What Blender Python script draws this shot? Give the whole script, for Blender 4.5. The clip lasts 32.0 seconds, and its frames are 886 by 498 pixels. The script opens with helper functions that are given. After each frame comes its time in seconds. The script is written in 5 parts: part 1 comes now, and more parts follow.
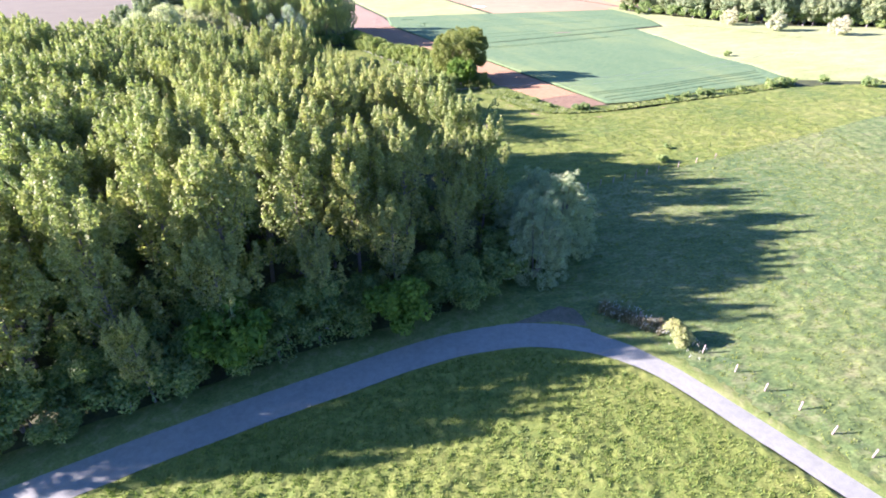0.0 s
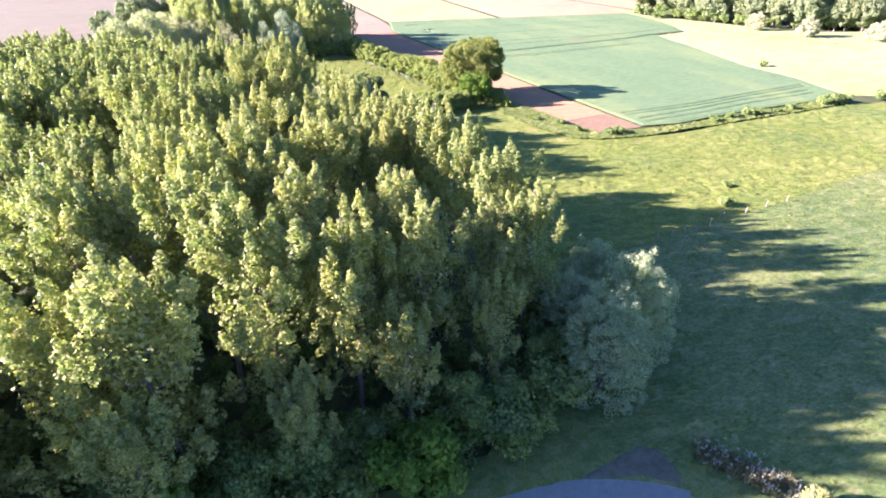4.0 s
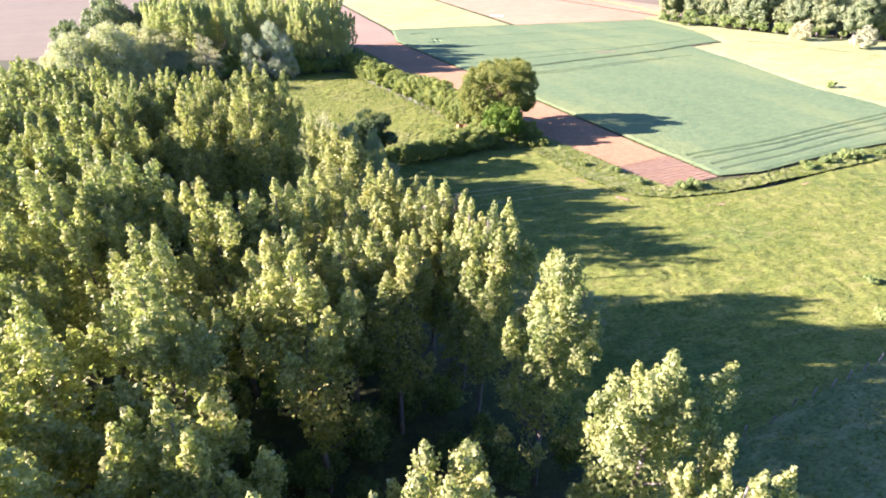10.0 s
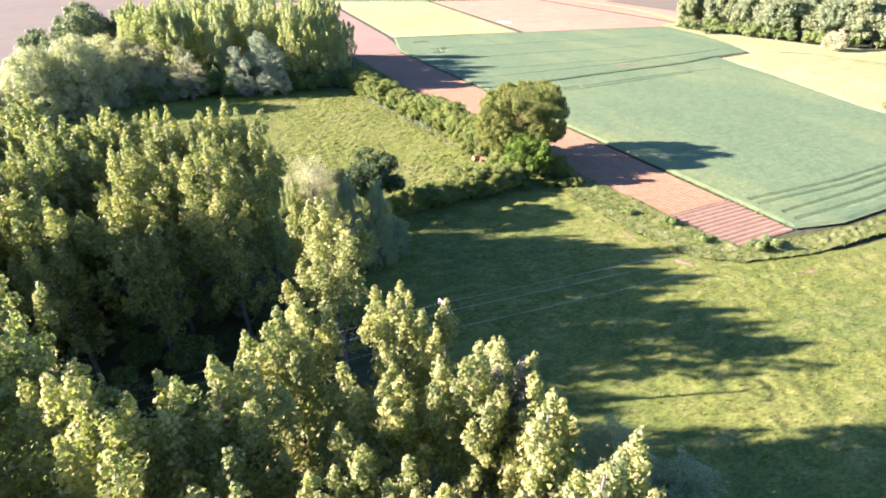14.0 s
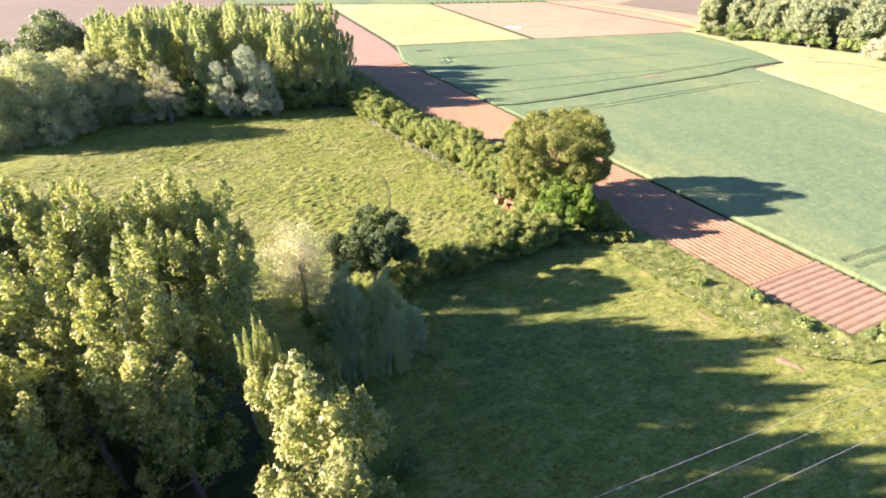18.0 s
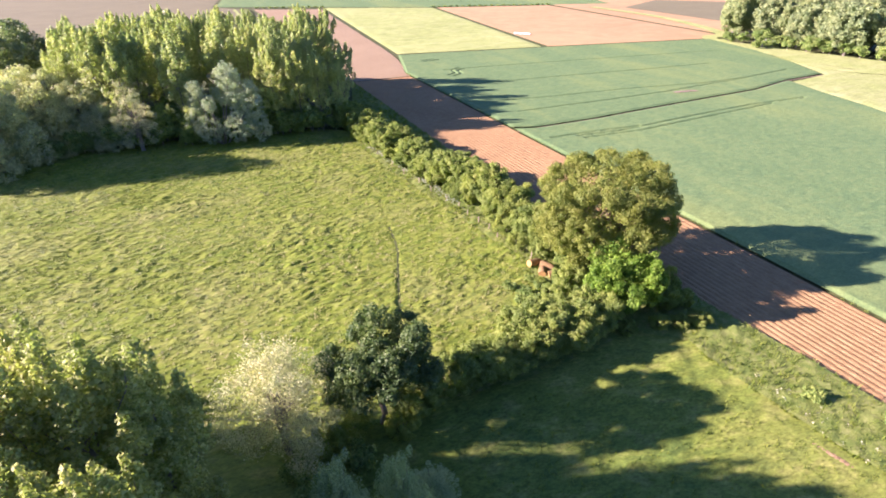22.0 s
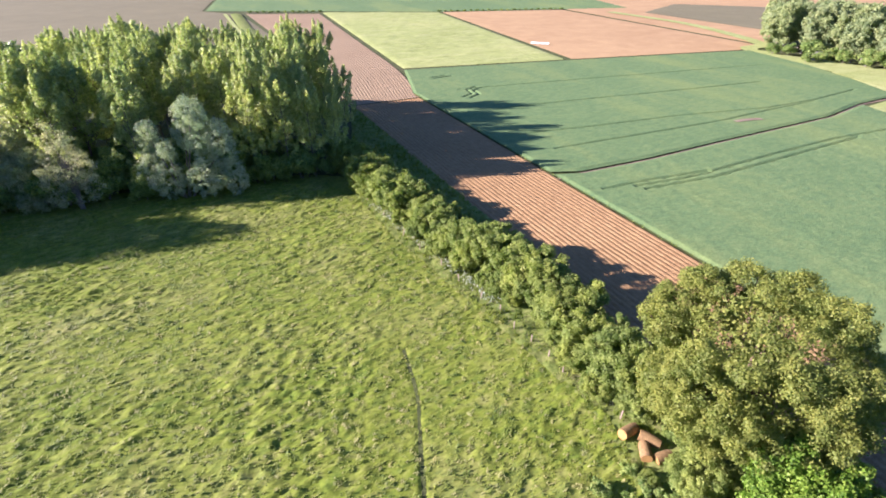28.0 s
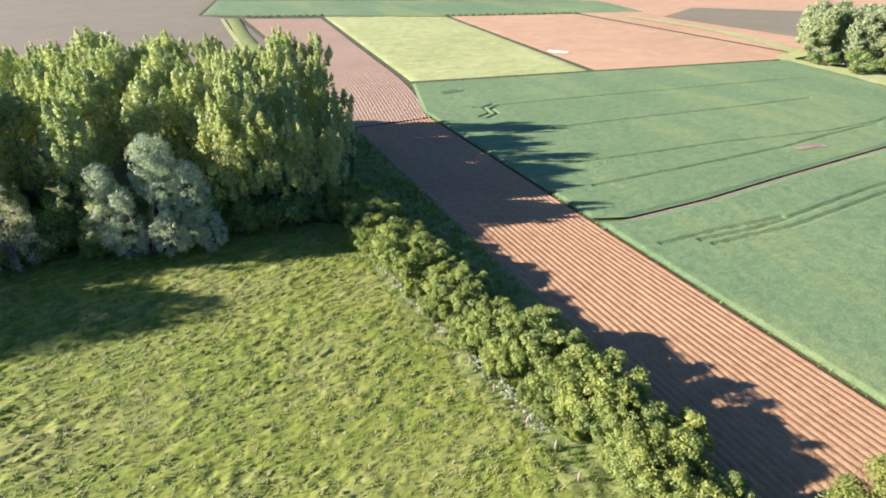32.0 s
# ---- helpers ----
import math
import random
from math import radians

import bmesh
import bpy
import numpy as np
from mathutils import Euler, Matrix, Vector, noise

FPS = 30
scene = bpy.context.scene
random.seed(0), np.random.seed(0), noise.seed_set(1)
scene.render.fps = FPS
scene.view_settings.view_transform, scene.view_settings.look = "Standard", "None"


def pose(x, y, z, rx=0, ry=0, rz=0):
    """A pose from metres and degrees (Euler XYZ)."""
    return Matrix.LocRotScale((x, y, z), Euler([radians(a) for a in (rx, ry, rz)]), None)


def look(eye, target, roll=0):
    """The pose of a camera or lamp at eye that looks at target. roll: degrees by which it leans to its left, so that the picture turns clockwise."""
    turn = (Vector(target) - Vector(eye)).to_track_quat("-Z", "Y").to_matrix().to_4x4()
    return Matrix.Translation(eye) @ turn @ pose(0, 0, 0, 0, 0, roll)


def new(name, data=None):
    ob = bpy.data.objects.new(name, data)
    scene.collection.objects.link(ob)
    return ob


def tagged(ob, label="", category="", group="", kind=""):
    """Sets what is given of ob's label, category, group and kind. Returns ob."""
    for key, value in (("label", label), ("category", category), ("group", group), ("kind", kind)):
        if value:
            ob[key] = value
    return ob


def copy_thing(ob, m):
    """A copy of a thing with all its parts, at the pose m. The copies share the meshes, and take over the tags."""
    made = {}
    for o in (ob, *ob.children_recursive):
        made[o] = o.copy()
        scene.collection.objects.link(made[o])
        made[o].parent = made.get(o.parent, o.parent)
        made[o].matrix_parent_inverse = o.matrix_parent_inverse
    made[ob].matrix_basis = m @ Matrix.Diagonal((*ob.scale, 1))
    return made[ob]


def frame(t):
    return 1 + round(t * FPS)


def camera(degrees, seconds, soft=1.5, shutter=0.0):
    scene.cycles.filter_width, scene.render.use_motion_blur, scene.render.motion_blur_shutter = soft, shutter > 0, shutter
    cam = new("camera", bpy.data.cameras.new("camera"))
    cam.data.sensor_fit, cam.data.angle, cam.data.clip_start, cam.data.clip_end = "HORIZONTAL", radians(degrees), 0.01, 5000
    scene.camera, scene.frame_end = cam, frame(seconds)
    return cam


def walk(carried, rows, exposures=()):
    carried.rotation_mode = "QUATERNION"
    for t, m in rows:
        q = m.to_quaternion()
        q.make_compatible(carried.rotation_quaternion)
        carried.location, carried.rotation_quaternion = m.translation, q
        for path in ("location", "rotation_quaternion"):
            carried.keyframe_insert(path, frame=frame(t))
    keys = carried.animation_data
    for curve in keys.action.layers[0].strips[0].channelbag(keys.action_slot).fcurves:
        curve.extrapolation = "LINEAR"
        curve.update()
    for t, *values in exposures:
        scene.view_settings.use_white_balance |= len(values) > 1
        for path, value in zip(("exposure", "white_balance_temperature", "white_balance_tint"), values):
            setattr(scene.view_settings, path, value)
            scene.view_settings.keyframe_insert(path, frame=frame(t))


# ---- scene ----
cam = camera(82.1, 32.0, soft=1.8)
METRES, EYE, TILT, LEAN, TURN = 166.0, 39.7, -31.1, 0.0, 0.0
ROWS = [
    (0.0, 0.0, 0.0, 0.0, 0.0, 0.0, -0.0),
    (0.5, -0.0021, 0.0136, 0.0079, 0.01, 0.03, 0.01),
    (1.0, -0.0045, 0.0273, 0.0156, -0.05, 0.04, 0.05),
    (1.5, -0.0068, 0.041, 0.0236, -0.12, 0.05, 0.09),
    (2.0, -0.0091, 0.0548, 0.0316, -0.12, 0.06, 0.1),
    (2.5, -0.0114, 0.0683, 0.0397, -0.09, 0.06, 0.09),
    (3.0, -0.0137, 0.0819, 0.0479, -0.04, 0.08, 0.06),
    (3.5, -0.016, 0.0956, 0.056, 0.02, 0.07, 0.04),
    (5.5, -0.0248, 0.1493, 0.0906, 0.11, 0.0, 0.08),
    (6.0, -0.0272, 0.1629, 0.0986, 0.08, 0.03, 0.08),
    (6.5, -0.0295, 0.1764, 0.1067, 0.03, 0.04, 0.08),
    (7.0, -0.0319, 0.1898, 0.1152, 0.02, 0.02, 0.04),
    (7.5, -0.0342, 0.2033, 0.1232, 0.04, 0.07, 0.03),
    (8.0, -0.0366, 0.2169, 0.1313, 0.04, 0.08, 0.03),
    (8.5, -0.0389, 0.2304, 0.1392, 0.06, 0.09, 0.03),
    (9.0, -0.0411, 0.2438, 0.147, 0.06, 0.08, 0.02),
    (9.5, -0.0435, 0.2573, 0.1548, 0.08, 0.01, 0.03),
    (10.0, -0.0458, 0.2708, 0.163, 0.04, 0.02, 0.02),
    (10.5, -0.0482, 0.2841, 0.1715, 0.0, 0.06, 0.05),
    (11.0, -0.0504, 0.2975, 0.1799, -0.03, 0.12, 0.05),
    (11.5, -0.0527, 0.3111, 0.188, -0.06, 0.12, 0.04),
    (12.0, -0.055, 0.3246, 0.1962, -0.1, 0.11, 0.0),
    (12.5, -0.0572, 0.3379, 0.2045, -0.09, 0.1, 0.02),
    (13.0, -0.0595, 0.3512, 0.2127, -0.1, 0.12, -0.02),
    (13.5, -0.0618, 0.3644, 0.2207, -0.11, 0.13, -0.05),
    (14.0, -0.0641, 0.3778, 0.2287, -0.11, 0.15, -0.07),
    (14.5, -0.0666, 0.3912, 0.2366, -0.1, 0.17, -0.07),
    (16.5, -0.0751, 0.4444, 0.2694, -0.11, 0.16, 0.01),
    (17.0, -0.0774, 0.4578, 0.2773, -0.05, 0.18, -0.01),
    (17.5, -0.0799, 0.4714, 0.2852, -0.07, 0.18, 0.01),
    (18.0, -0.0822, 0.4845, 0.2934, -0.12, 0.18, 0.02),
    (18.5, -0.0846, 0.4976, 0.3016, -0.19, 0.17, 0.04),
    (19.0, -0.0871, 0.5107, 0.3098, -0.25, 0.17, 0.07),
    (19.5, -0.0895, 0.524, 0.3178, -0.27, 0.23, 0.08),
    (20.0, -0.092, 0.5371, 0.3258, -0.27, 0.24, 0.1),
    (20.5, -0.0942, 0.55, 0.3338, -0.28, 0.23, 0.11),
    (21.0, -0.0965, 0.5632, 0.3415, -0.28, 0.24, 0.1),
    (21.5, -0.0986, 0.5763, 0.3492, -0.27, 0.24, 0.1),
    (22.0, -0.1007, 0.5893, 0.3571, -0.26, 0.23, 0.11),
    (22.5, -0.1031, 0.6025, 0.365, -0.27, 0.26, 0.11),
    (23.0, -0.1054, 0.6157, 0.3726, -0.22, 0.3, 0.08),
    (23.5, -0.1075, 0.6289, 0.3803, -0.16, 0.35, 0.04),
    (24.0, -0.11, 0.6419, 0.388, -0.15, 0.37, 0.04),
    (24.5, -0.1123, 0.6548, 0.3959, -0.2, 0.37, 0.05),
    (25.0, -0.1145, 0.6677, 0.4035, -0.23, 0.41, 0.07),
    (25.5, -0.1167, 0.6803, 0.411, -0.3, 0.43, 0.07),
    (27.5, -0.1246, 0.7298, 0.4416, -0.28, 0.28, 0.0),
    (28.0, -0.1265, 0.7425, 0.4493, -0.3, 0.24, -0.01),
    (28.5, -0.1285, 0.7553, 0.4571, -0.31, 0.22, -0.02),
    (29.0, -0.1306, 0.7682, 0.465, -0.26, 0.2, -0.04),
    (29.5, -0.1325, 0.7812, 0.4728, -0.18, 0.23, -0.07),
    (30.0, -0.1346, 0.7945, 0.4806, -0.11, 0.25, -0.08),
    (30.5, -0.1368, 0.8077, 0.4886, -0.04, 0.27, -0.1),
    (31.0, -0.1389, 0.821, 0.4965, 0.01, 0.25, -0.13),
    (31.5, -0.1411, 0.8344, 0.5043, 0.04, 0.33, -0.14),
    (32.0, -0.1432, 0.8469, 0.5119, 0.03, 0.33, -0.16),
]
walk(cam, [(t, pose(0, 0, EYE, TILT, LEAN, TURN) @ pose(METRES * x, METRES * y, METRES * z, 90 + pitch, roll, yaw)) for t, x, y, z, yaw, pitch, roll in ROWS],
     exposures=[(0.0, 2.57, 5150, 45), (3.0, 2.76, 5250, 48), (6.0, 2.71, 5600, 51), (13.0, 2.5, 5500, 48), (19.0, 2.42, 5900, 46), (25.0, 1.98, 5650, 35), (32.0, 1.87, 5450, 31)])

# ---- light: a low evening sun from the west, clear sky ----
SUN_ELEV, SUN_ROT = radians(20.7), radians(264.8)
world = bpy.data.worlds.new("world")
scene.world = world
world.use_nodes = True
wn, wl = world.node_tree.nodes, world.node_tree.links
sky = wn.new("ShaderNodeTexSky")
sky.sky_type, sky.sun_disc, sky.sun_elevation, sky.sun_rotation = "NISHITA", False, SUN_ELEV, SUN_ROT
sky.air_density, sky.dust_density, sky.ozone_density = 1.0, 0.6, 2.5
cool = wn.new("ShaderNodeMix")
cool.data_type, cool.blend_type = "RGBA", "MULTIPLY"
cool.inputs[0].default_value, cool.inputs[7].default_value = 1.0, (0.8, 1.03, 1.27, 1.0)
wl.new(sky.outputs[0], cool.inputs[6])
wl.new(cool.outputs[2], wn["Background"].inputs[0])
wn["Background"].inputs[1].default_value = 0.034
sun = new("sun", bpy.data.lights.new("sun", "SUN"))
sun.data.energy, sun.data.angle, sun.data.color = 5.0, radians(0.6), (1.0, 0.845, 0.67)
TO_SUN = Vector((math.sin(SUN_ROT) * math.cos(SUN_ELEV), math.cos(SUN_ROT) * math.cos(SUN_ELEV), math.sin(SUN_ELEV)))
sun.matrix_world = look(TO_SUN * 300, (0, 0, 0))


# ---- materials ----
def nodes_of(name):
    m = bpy.data.materials.new(name)
    m.use_nodes = True
    n, l = m.node_tree.nodes, m.node_tree.links
    return m, n, l, n["Principled BSDF"]


def ramp(n, l, src, stops):
    r = n.new("ShaderNodeValToRGB")
    e = r.color_ramp.elements
    while len(e) < len(stops):
        e.new(0.5)
    for el, (p, c) in zip(e, stops):
        el.position, el.color = p, (*c, 1)
    l.new(src, r.inputs[0])
    return r.outputs[0]


def noise_node(n, l, scale, detail=3.0, rough=0.55, stretch=None, turn=0.0, warp=0.0):
    geo = n.new("ShaderNodeNewGeometry")
    mp = n.new("ShaderNodeMapping")
    mp.vector_type = "TEXTURE"
    mp.inputs["Rotation"].default_value = (0, 0, -turn)
    mp.inputs["Scale"].default_value = [1 / v for v in stretch or (1, 1, 1)]
    l.new(geo.outputs["Position"], mp.inputs[0])
    t = n.new("ShaderNodeTexNoise")
    t.inputs["Scale"].default_value, t.inputs["Detail"].default_value, t.inputs["Roughness"].default_value = scale, detail, rough
    t.inputs["Distortion"].default_value = warp
    l.new(mp.outputs[0], t.inputs[0])
    return t.outputs[0]


def blend(n, l, a, b, fac, mode="MIX"):
    x = n.new("ShaderNodeMix")
    x.data_type, x.blend_type = "RGBA", mode
    for sock, v in ((x.inputs[0], fac), (x.inputs[6], a), (x.inputs[7], b)):
        if isinstance(v, (int, float)):
            sock.default_value = v
        elif isinstance(v, tuple):
            sock.default_value = (*v, 1)
        else:
            l.new(v, sock)
    return x.outputs[2]


def bumped(n, l, p, height, strength, distance):
    b = n.new("ShaderNodeBump")
    b.inputs["Strength"].default_value, b.inputs["Distance"].default_value = strength, distance
    l.new(height, b.inputs["Height"])
    l.new(b.outputs[0], p.inputs["Normal"])


def leaf_material(name, dark, mid, light, thin=0.3, rough=0.55, gloss=0.25):
    """Leaves: each leaf and each tree has its own tint; light comes through."""
    m, n, l, p = nodes_of(name)
    geo, info = n.new("ShaderNodeNewGeometry"), n.new("ShaderNodeObjectInfo")
    c = ramp(n, l, geo.outputs["Random Per Island"], [(0.0, dark), (0.45, mid), (1.0, light)])
    big = ramp(n, l, noise_node(n, l, 0.45, 2.0), [(0.35, (0.72, 0.8, 0.75)), (0.65, (1.15, 1.1, 0.95))])
    c = blend(n, l, c, big, 1.0, "MULTIPLY")
    tree = ramp(n, l, info.outputs["Random"], [(0.0, (0.88, 0.93, 0.9)), (0.5, (1.0, 1.0, 1.0)), (1.0, (1.08, 1.06, 0.95))])
    c = blend(n, l, c, tree, 1.0, "MULTIPLY")
    l.new(c, p.inputs["Base Color"])
    p.inputs["Roughness"].default_value, p.inputs["Specular IOR Level"].default_value = rough, gloss
    tr = n.new("ShaderNodeBsdfTranslucent")
    l.new(blend(n, l, c, (1.0, 1.2, 0.62), 1.0, "MULTIPLY"), tr.inputs[0])
    mix = n.new("ShaderNodeMixShader")
    mix.inputs[0].default_value = thin
    l.new(p.outputs[0], mix.inputs[1])
    l.new(tr.outputs[0], mix.inputs[2])
    l.new(mix.outputs[0], n["Material Output"].inputs[0])
    return m


def ground_material(name, patches, grain, fine=(0.75, 1.25), scales=(0.05, 0.7, 5.0), bump=0.6, rough=0.9, stretch=None, turn=0.0, broad=(None, 0.0)):
    """Ground: broad patches, clumps and a fine grain over one another."""
    m, n, l, p = nodes_of(name)
    a = ramp(n, l, noise_node(n, l, scales[0], 4.0, 0.6, *broad), [(0.32, patches[0]), (0.5, patches[1]), (0.68, patches[2])])
    mid = noise_node(n, l, scales[1], 4.0, 0.65, stretch, turn, 0.4)
    c = blend(n, l, a, ramp(n, l, mid, [(0.36, grain[0]), (0.51, grain[1]), (0.66, grain[2])]), 0.5)
    f = noise_node(n, l, scales[2], 4.0, 0.7, stretch, turn)
    c = blend(n, l, c, ramp(n, l, f, [(0.3, (fine[0],) * 3), (0.7, (fine[1],) * 3)]), 1.0, "MULTIPLY")
    l.new(c, p.inputs["Base Color"])
    p.inputs["Roughness"].default_value, p.inputs["Specular IOR Level"].default_value = rough, 0.2
    bumped(n, l, p, f, bump, 0.12)
    return m


M_POPLAR = leaf_material("poplar_leaf", (0.276, 0.31, 0.093), (0.384, 0.407, 0.135), (0.532, 0.529, 0.233), 0.4, 0.55, 0.25)
# far wood's paler poplar green, with part of its sunlit look in the colour
M_PALEPOPLAR = leaf_material("pale_poplar_leaf", (0.351, 0.398, 0.155), (0.48, 0.513, 0.221), (0.617, 0.628, 0.331), 0.42, 0.5, 0.35)
M_TAN = leaf_material("tan_leaf", (0.3, 0.27, 0.17), (0.42, 0.37, 0.25), (0.56, 0.5, 0.36), 0.25, 0.6, 0.2)
M_OAK = leaf_material("oak_leaf", (0.174, 0.218, 0.0518), (0.235, 0.275, 0.0725), (0.264, 0.277, 0.0746), 0.4)
M_DARKOAK = leaf_material("dark_oak_leaf", (0.055, 0.1, 0.035), (0.1, 0.155, 0.05), (0.16, 0.21, 0.075), 0.28)
M_MAPLE = leaf_material("maple_leaf", (0.0871, 0.177, 0.0185), (0.157, 0.266, 0.0286), (0.244, 0.354, 0.0546), 0.36)
M_WILLOW = leaf_material("willow_leaf", (0.278, 0.337, 0.178), (0.396, 0.464, 0.258), (0.515, 0.581, 0.342), 0.3, 0.5, 0.4)
M_SALLOW = leaf_material("sallow_leaf", (0.407, 0.422, 0.251), (0.568, 0.56, 0.352), (0.742, 0.696, 0.477), 0.38, 0.55, 0.3)
M_GREYLEAF = leaf_material("grey_willow_leaf", (0.292, 0.348, 0.246), (0.416, 0.475, 0.37), (0.583, 0.639, 0.548), 0.3, 0.5, 0.3)
M_PALE = leaf_material("pale_leaf", (0.34, 0.35, 0.22), (0.5, 0.49, 0.32), (0.66, 0.63, 0.43), 0.3, 0.6, 0.2)
M_BUSH = leaf_material("bush_leaf", (0.11, 0.195, 0.055), (0.232, 0.317, 0.0935), (0.39, 0.439, 0.154), 0.36)
M_HEDGE = leaf_material("hawthorn_leaf", (0.215, 0.274, 0.0684), (0.291, 0.349, 0.0969), (0.371, 0.414, 0.131), 0.42)
M_GOLD = leaf_material("elder_leaf", (0.26, 0.29, 0.09), (0.38, 0.4, 0.14), (0.52, 0.52, 0.24), 0.3)
# distance haze over the far trees is mixed into these paler greens
M_HAZYLEAF = leaf_material("hazy_far_leaf", (0.179, 0.232, 0.118), (0.264, 0.319, 0.154), (0.37, 0.416, 0.217), 0.28)
M_FLOWER = leaf_material("white_umbel", (0.3, 0.34, 0.24), (0.45, 0.47, 0.36), (0.68, 0.68, 0.58), 0.1)
M_DEAD = leaf_material("dead_weed", (0.13, 0.125, 0.06), (0.22, 0.2, 0.1), (0.34, 0.31, 0.18), 0.2, 0.7, 0.2)
M_BLADE = leaf_material("grass_blade", (0.11, 0.166, 0.0182), (0.186, 0.24, 0.0304), (0.262, 0.293, 0.0608), 0.4, 0.6, 0.3)
M_STRAW = leaf_material("seeding_grass", (0.203, 0.212, 0.0648), (0.282, 0.282, 0.103), (0.36, 0.352, 0.146), 0.35, 0.6, 0.3)
M_CROPLEAF = leaf_material("weed_leaf", (0.0873, 0.16, 0.024), (0.175, 0.24, 0.036), (0.262, 0.31, 0.064), 0.3)

M_RUSH = leaf_material("dark_rush", (0.07, 0.12, 0.03), (0.11, 0.17, 0.045), (0.16, 0.22, 0.065), 0.25, 0.6, 0.3)

M_GROUND = ground_material("woodland_earth", [(0.05, 0.07, 0.025), (0.08, 0.1, 0.03), (0.11, 0.1, 0.05)], [(0.05, 0.05, 0.03), (0.08, 0.1, 0.03), (0.13, 0.15, 0.05)])
M_MEADOW1 = ground_material("pasture_grass", [(0.0921, 0.159, 0.0343), (0.171, 0.219, 0.0299), (0.266, 0.288, 0.0624)], [(0.0753, 0.129, 0.0281), (0.162, 0.213, 0.0343), (0.298, 0.305, 0.0876)], fine=(0.55, 1.35), scales=(0.04, 0.55, 3.6), stretch=(0.5, 1, 1), turn=-0.3)
M_GREENPASTURE = ground_material("green_pasture", [(0.0851, 0.153, 0.0468), (0.146, 0.203, 0.0481), (0.24, 0.262, 0.0838)], [(0.0696, 0.122, 0.0367), (0.146, 0.203, 0.0502), (0.293, 0.296, 0.117)], fine=(0.58, 1.32), scales=(0.04, 0.7, 3.6), stretch=(0.5, 1, 1), turn=-0.3)
M_MEADOW2 = ground_material("tussock_grass", [(0.134, 0.196, 0.0142), (0.185, 0.233, 0.0242), (0.259, 0.272, 0.0749)], [(0.0648, 0.125, 0.0214), (0.182, 0.233, 0.0271), (0.293, 0.308, 0.0926)], fine=(0.6, 1.32), scales=(0.08, 0.9, 2.8), stretch=(0.42, 1, 1), turn=-0.62)
M_CROP1 = ground_material("clover_field", [(0.133, 0.185, 0.03), (0.18, 0.225, 0.0375), (0.228, 0.25, 0.0488)], [(0.076, 0.125, 0.0225), (0.171, 0.215, 0.0375), (0.266, 0.285, 0.0638)], scales=(0.06, 1.3, 5.0))
M_WHEAT = ground_material("green_wheat", [(0.0997, 0.18, 0.0679), (0.128, 0.209, 0.0795), (0.242, 0.299, 0.0873)], [(0.0997, 0.176, 0.0727), (0.142, 0.223, 0.0825), (0.19, 0.261, 0.097)], fine=(0.74, 1.26), scales=(0.035, 0.9, 5.0), stretch=(0.5, 1, 1), turn=-0.49, broad=((0.3, 1, 1), 1.15))
M_YELLOW = ground_material("pale_hay_field", [(0.27, 0.32, 0.098), (0.315, 0.37, 0.119), (0.387, 0.42, 0.154)], [(0.261, 0.31, 0.091), (0.324, 0.37, 0.126), (0.405, 0.43, 0.182)], scales=(0.02, 0.2, 2.0), stretch=(0.35, 1, 1), turn=-0.4)
M_MOWN = ground_material("mown_grass", [(0.258, 0.307, 0.0887), (0.309, 0.355, 0.121), (0.369, 0.394, 0.161)], [(0.249, 0.298, 0.0887), (0.314, 0.355, 0.125), (0.387, 0.403, 0.177)], scales=(0.02, 0.2, 2.0), stretch=(0.35, 1, 1), turn=-0.4)
M_SOIL = ground_material("ridged_soil", [(0.284, 0.178, 0.0782), (0.334, 0.212, 0.095), (0.378, 0.246, 0.112)], [(0.25, 0.157, 0.0693), (0.334, 0.212, 0.095), (0.411, 0.272, 0.128)], scales=(0.05, 0.8, 7.0), bump=0.8)
M_PINK = ground_material("bare_red_soil", [(0.352, 0.232, 0.112), (0.409, 0.278, 0.135), (0.457, 0.319, 0.155)], [(0.352, 0.232, 0.112), (0.409, 0.278, 0.135), (0.475, 0.332, 0.161)], fine=(0.92, 1.08), scales=(0.015, 0.1, 1.0))
M_GREY = ground_material("grey_stubble_soil", [(0.164, 0.152, 0.0823), (0.182, 0.17, 0.0924), (0.203, 0.187, 0.102)], [(0.164, 0.152, 0.0823), (0.182, 0.17, 0.0924), (0.208, 0.192, 0.103)], fine=(0.94, 1.06), scales=(0.012, 0.08, 1.0))
M_ROAD = ground_material("worn_asphalt", [(0.245, 0.261, 0.193), (0.281, 0.297, 0.219), (0.316, 0.332, 0.245)], [(0.225, 0.237, 0.176), (0.281, 0.297, 0.219), (0.324, 0.341, 0.252)], fine=(0.82, 1.15), scales=(0.25, 1.5, 14.0), bump=0.25, rough=0.8)
M_TRACK = ground_material("dirt_track", [(0.2, 0.15, 0.1), (0.27, 0.2, 0.14), (0.33, 0.26, 0.18)], [(0.18, 0.13, 0.09), (0.27, 0.2, 0.14), (0.36, 0.29, 0.2)], scales=(0.3, 1.5, 9.0))
M_MUD = ground_material("trodden_mud", [(0.13, 0.13, 0.075), (0.17, 0.16, 0.095), (0.2, 0.19, 0.11)], [(0.1, 0.12, 0.055), (0.17, 0.16, 0.095), (0.21, 0.19, 0.12)], scales=(0.4, 1.5, 9.0))
M_VERGE = ground_material("verge_grass", [(0.11, 0.17, 0.035), (0.17, 0.22, 0.045), (0.22, 0.25, 0.07)], [(0.09, 0.14, 0.03), (0.18, 0.22, 0.05), (0.3, 0.29, 0.12)], scales=(0.15, 0.9, 5.0))


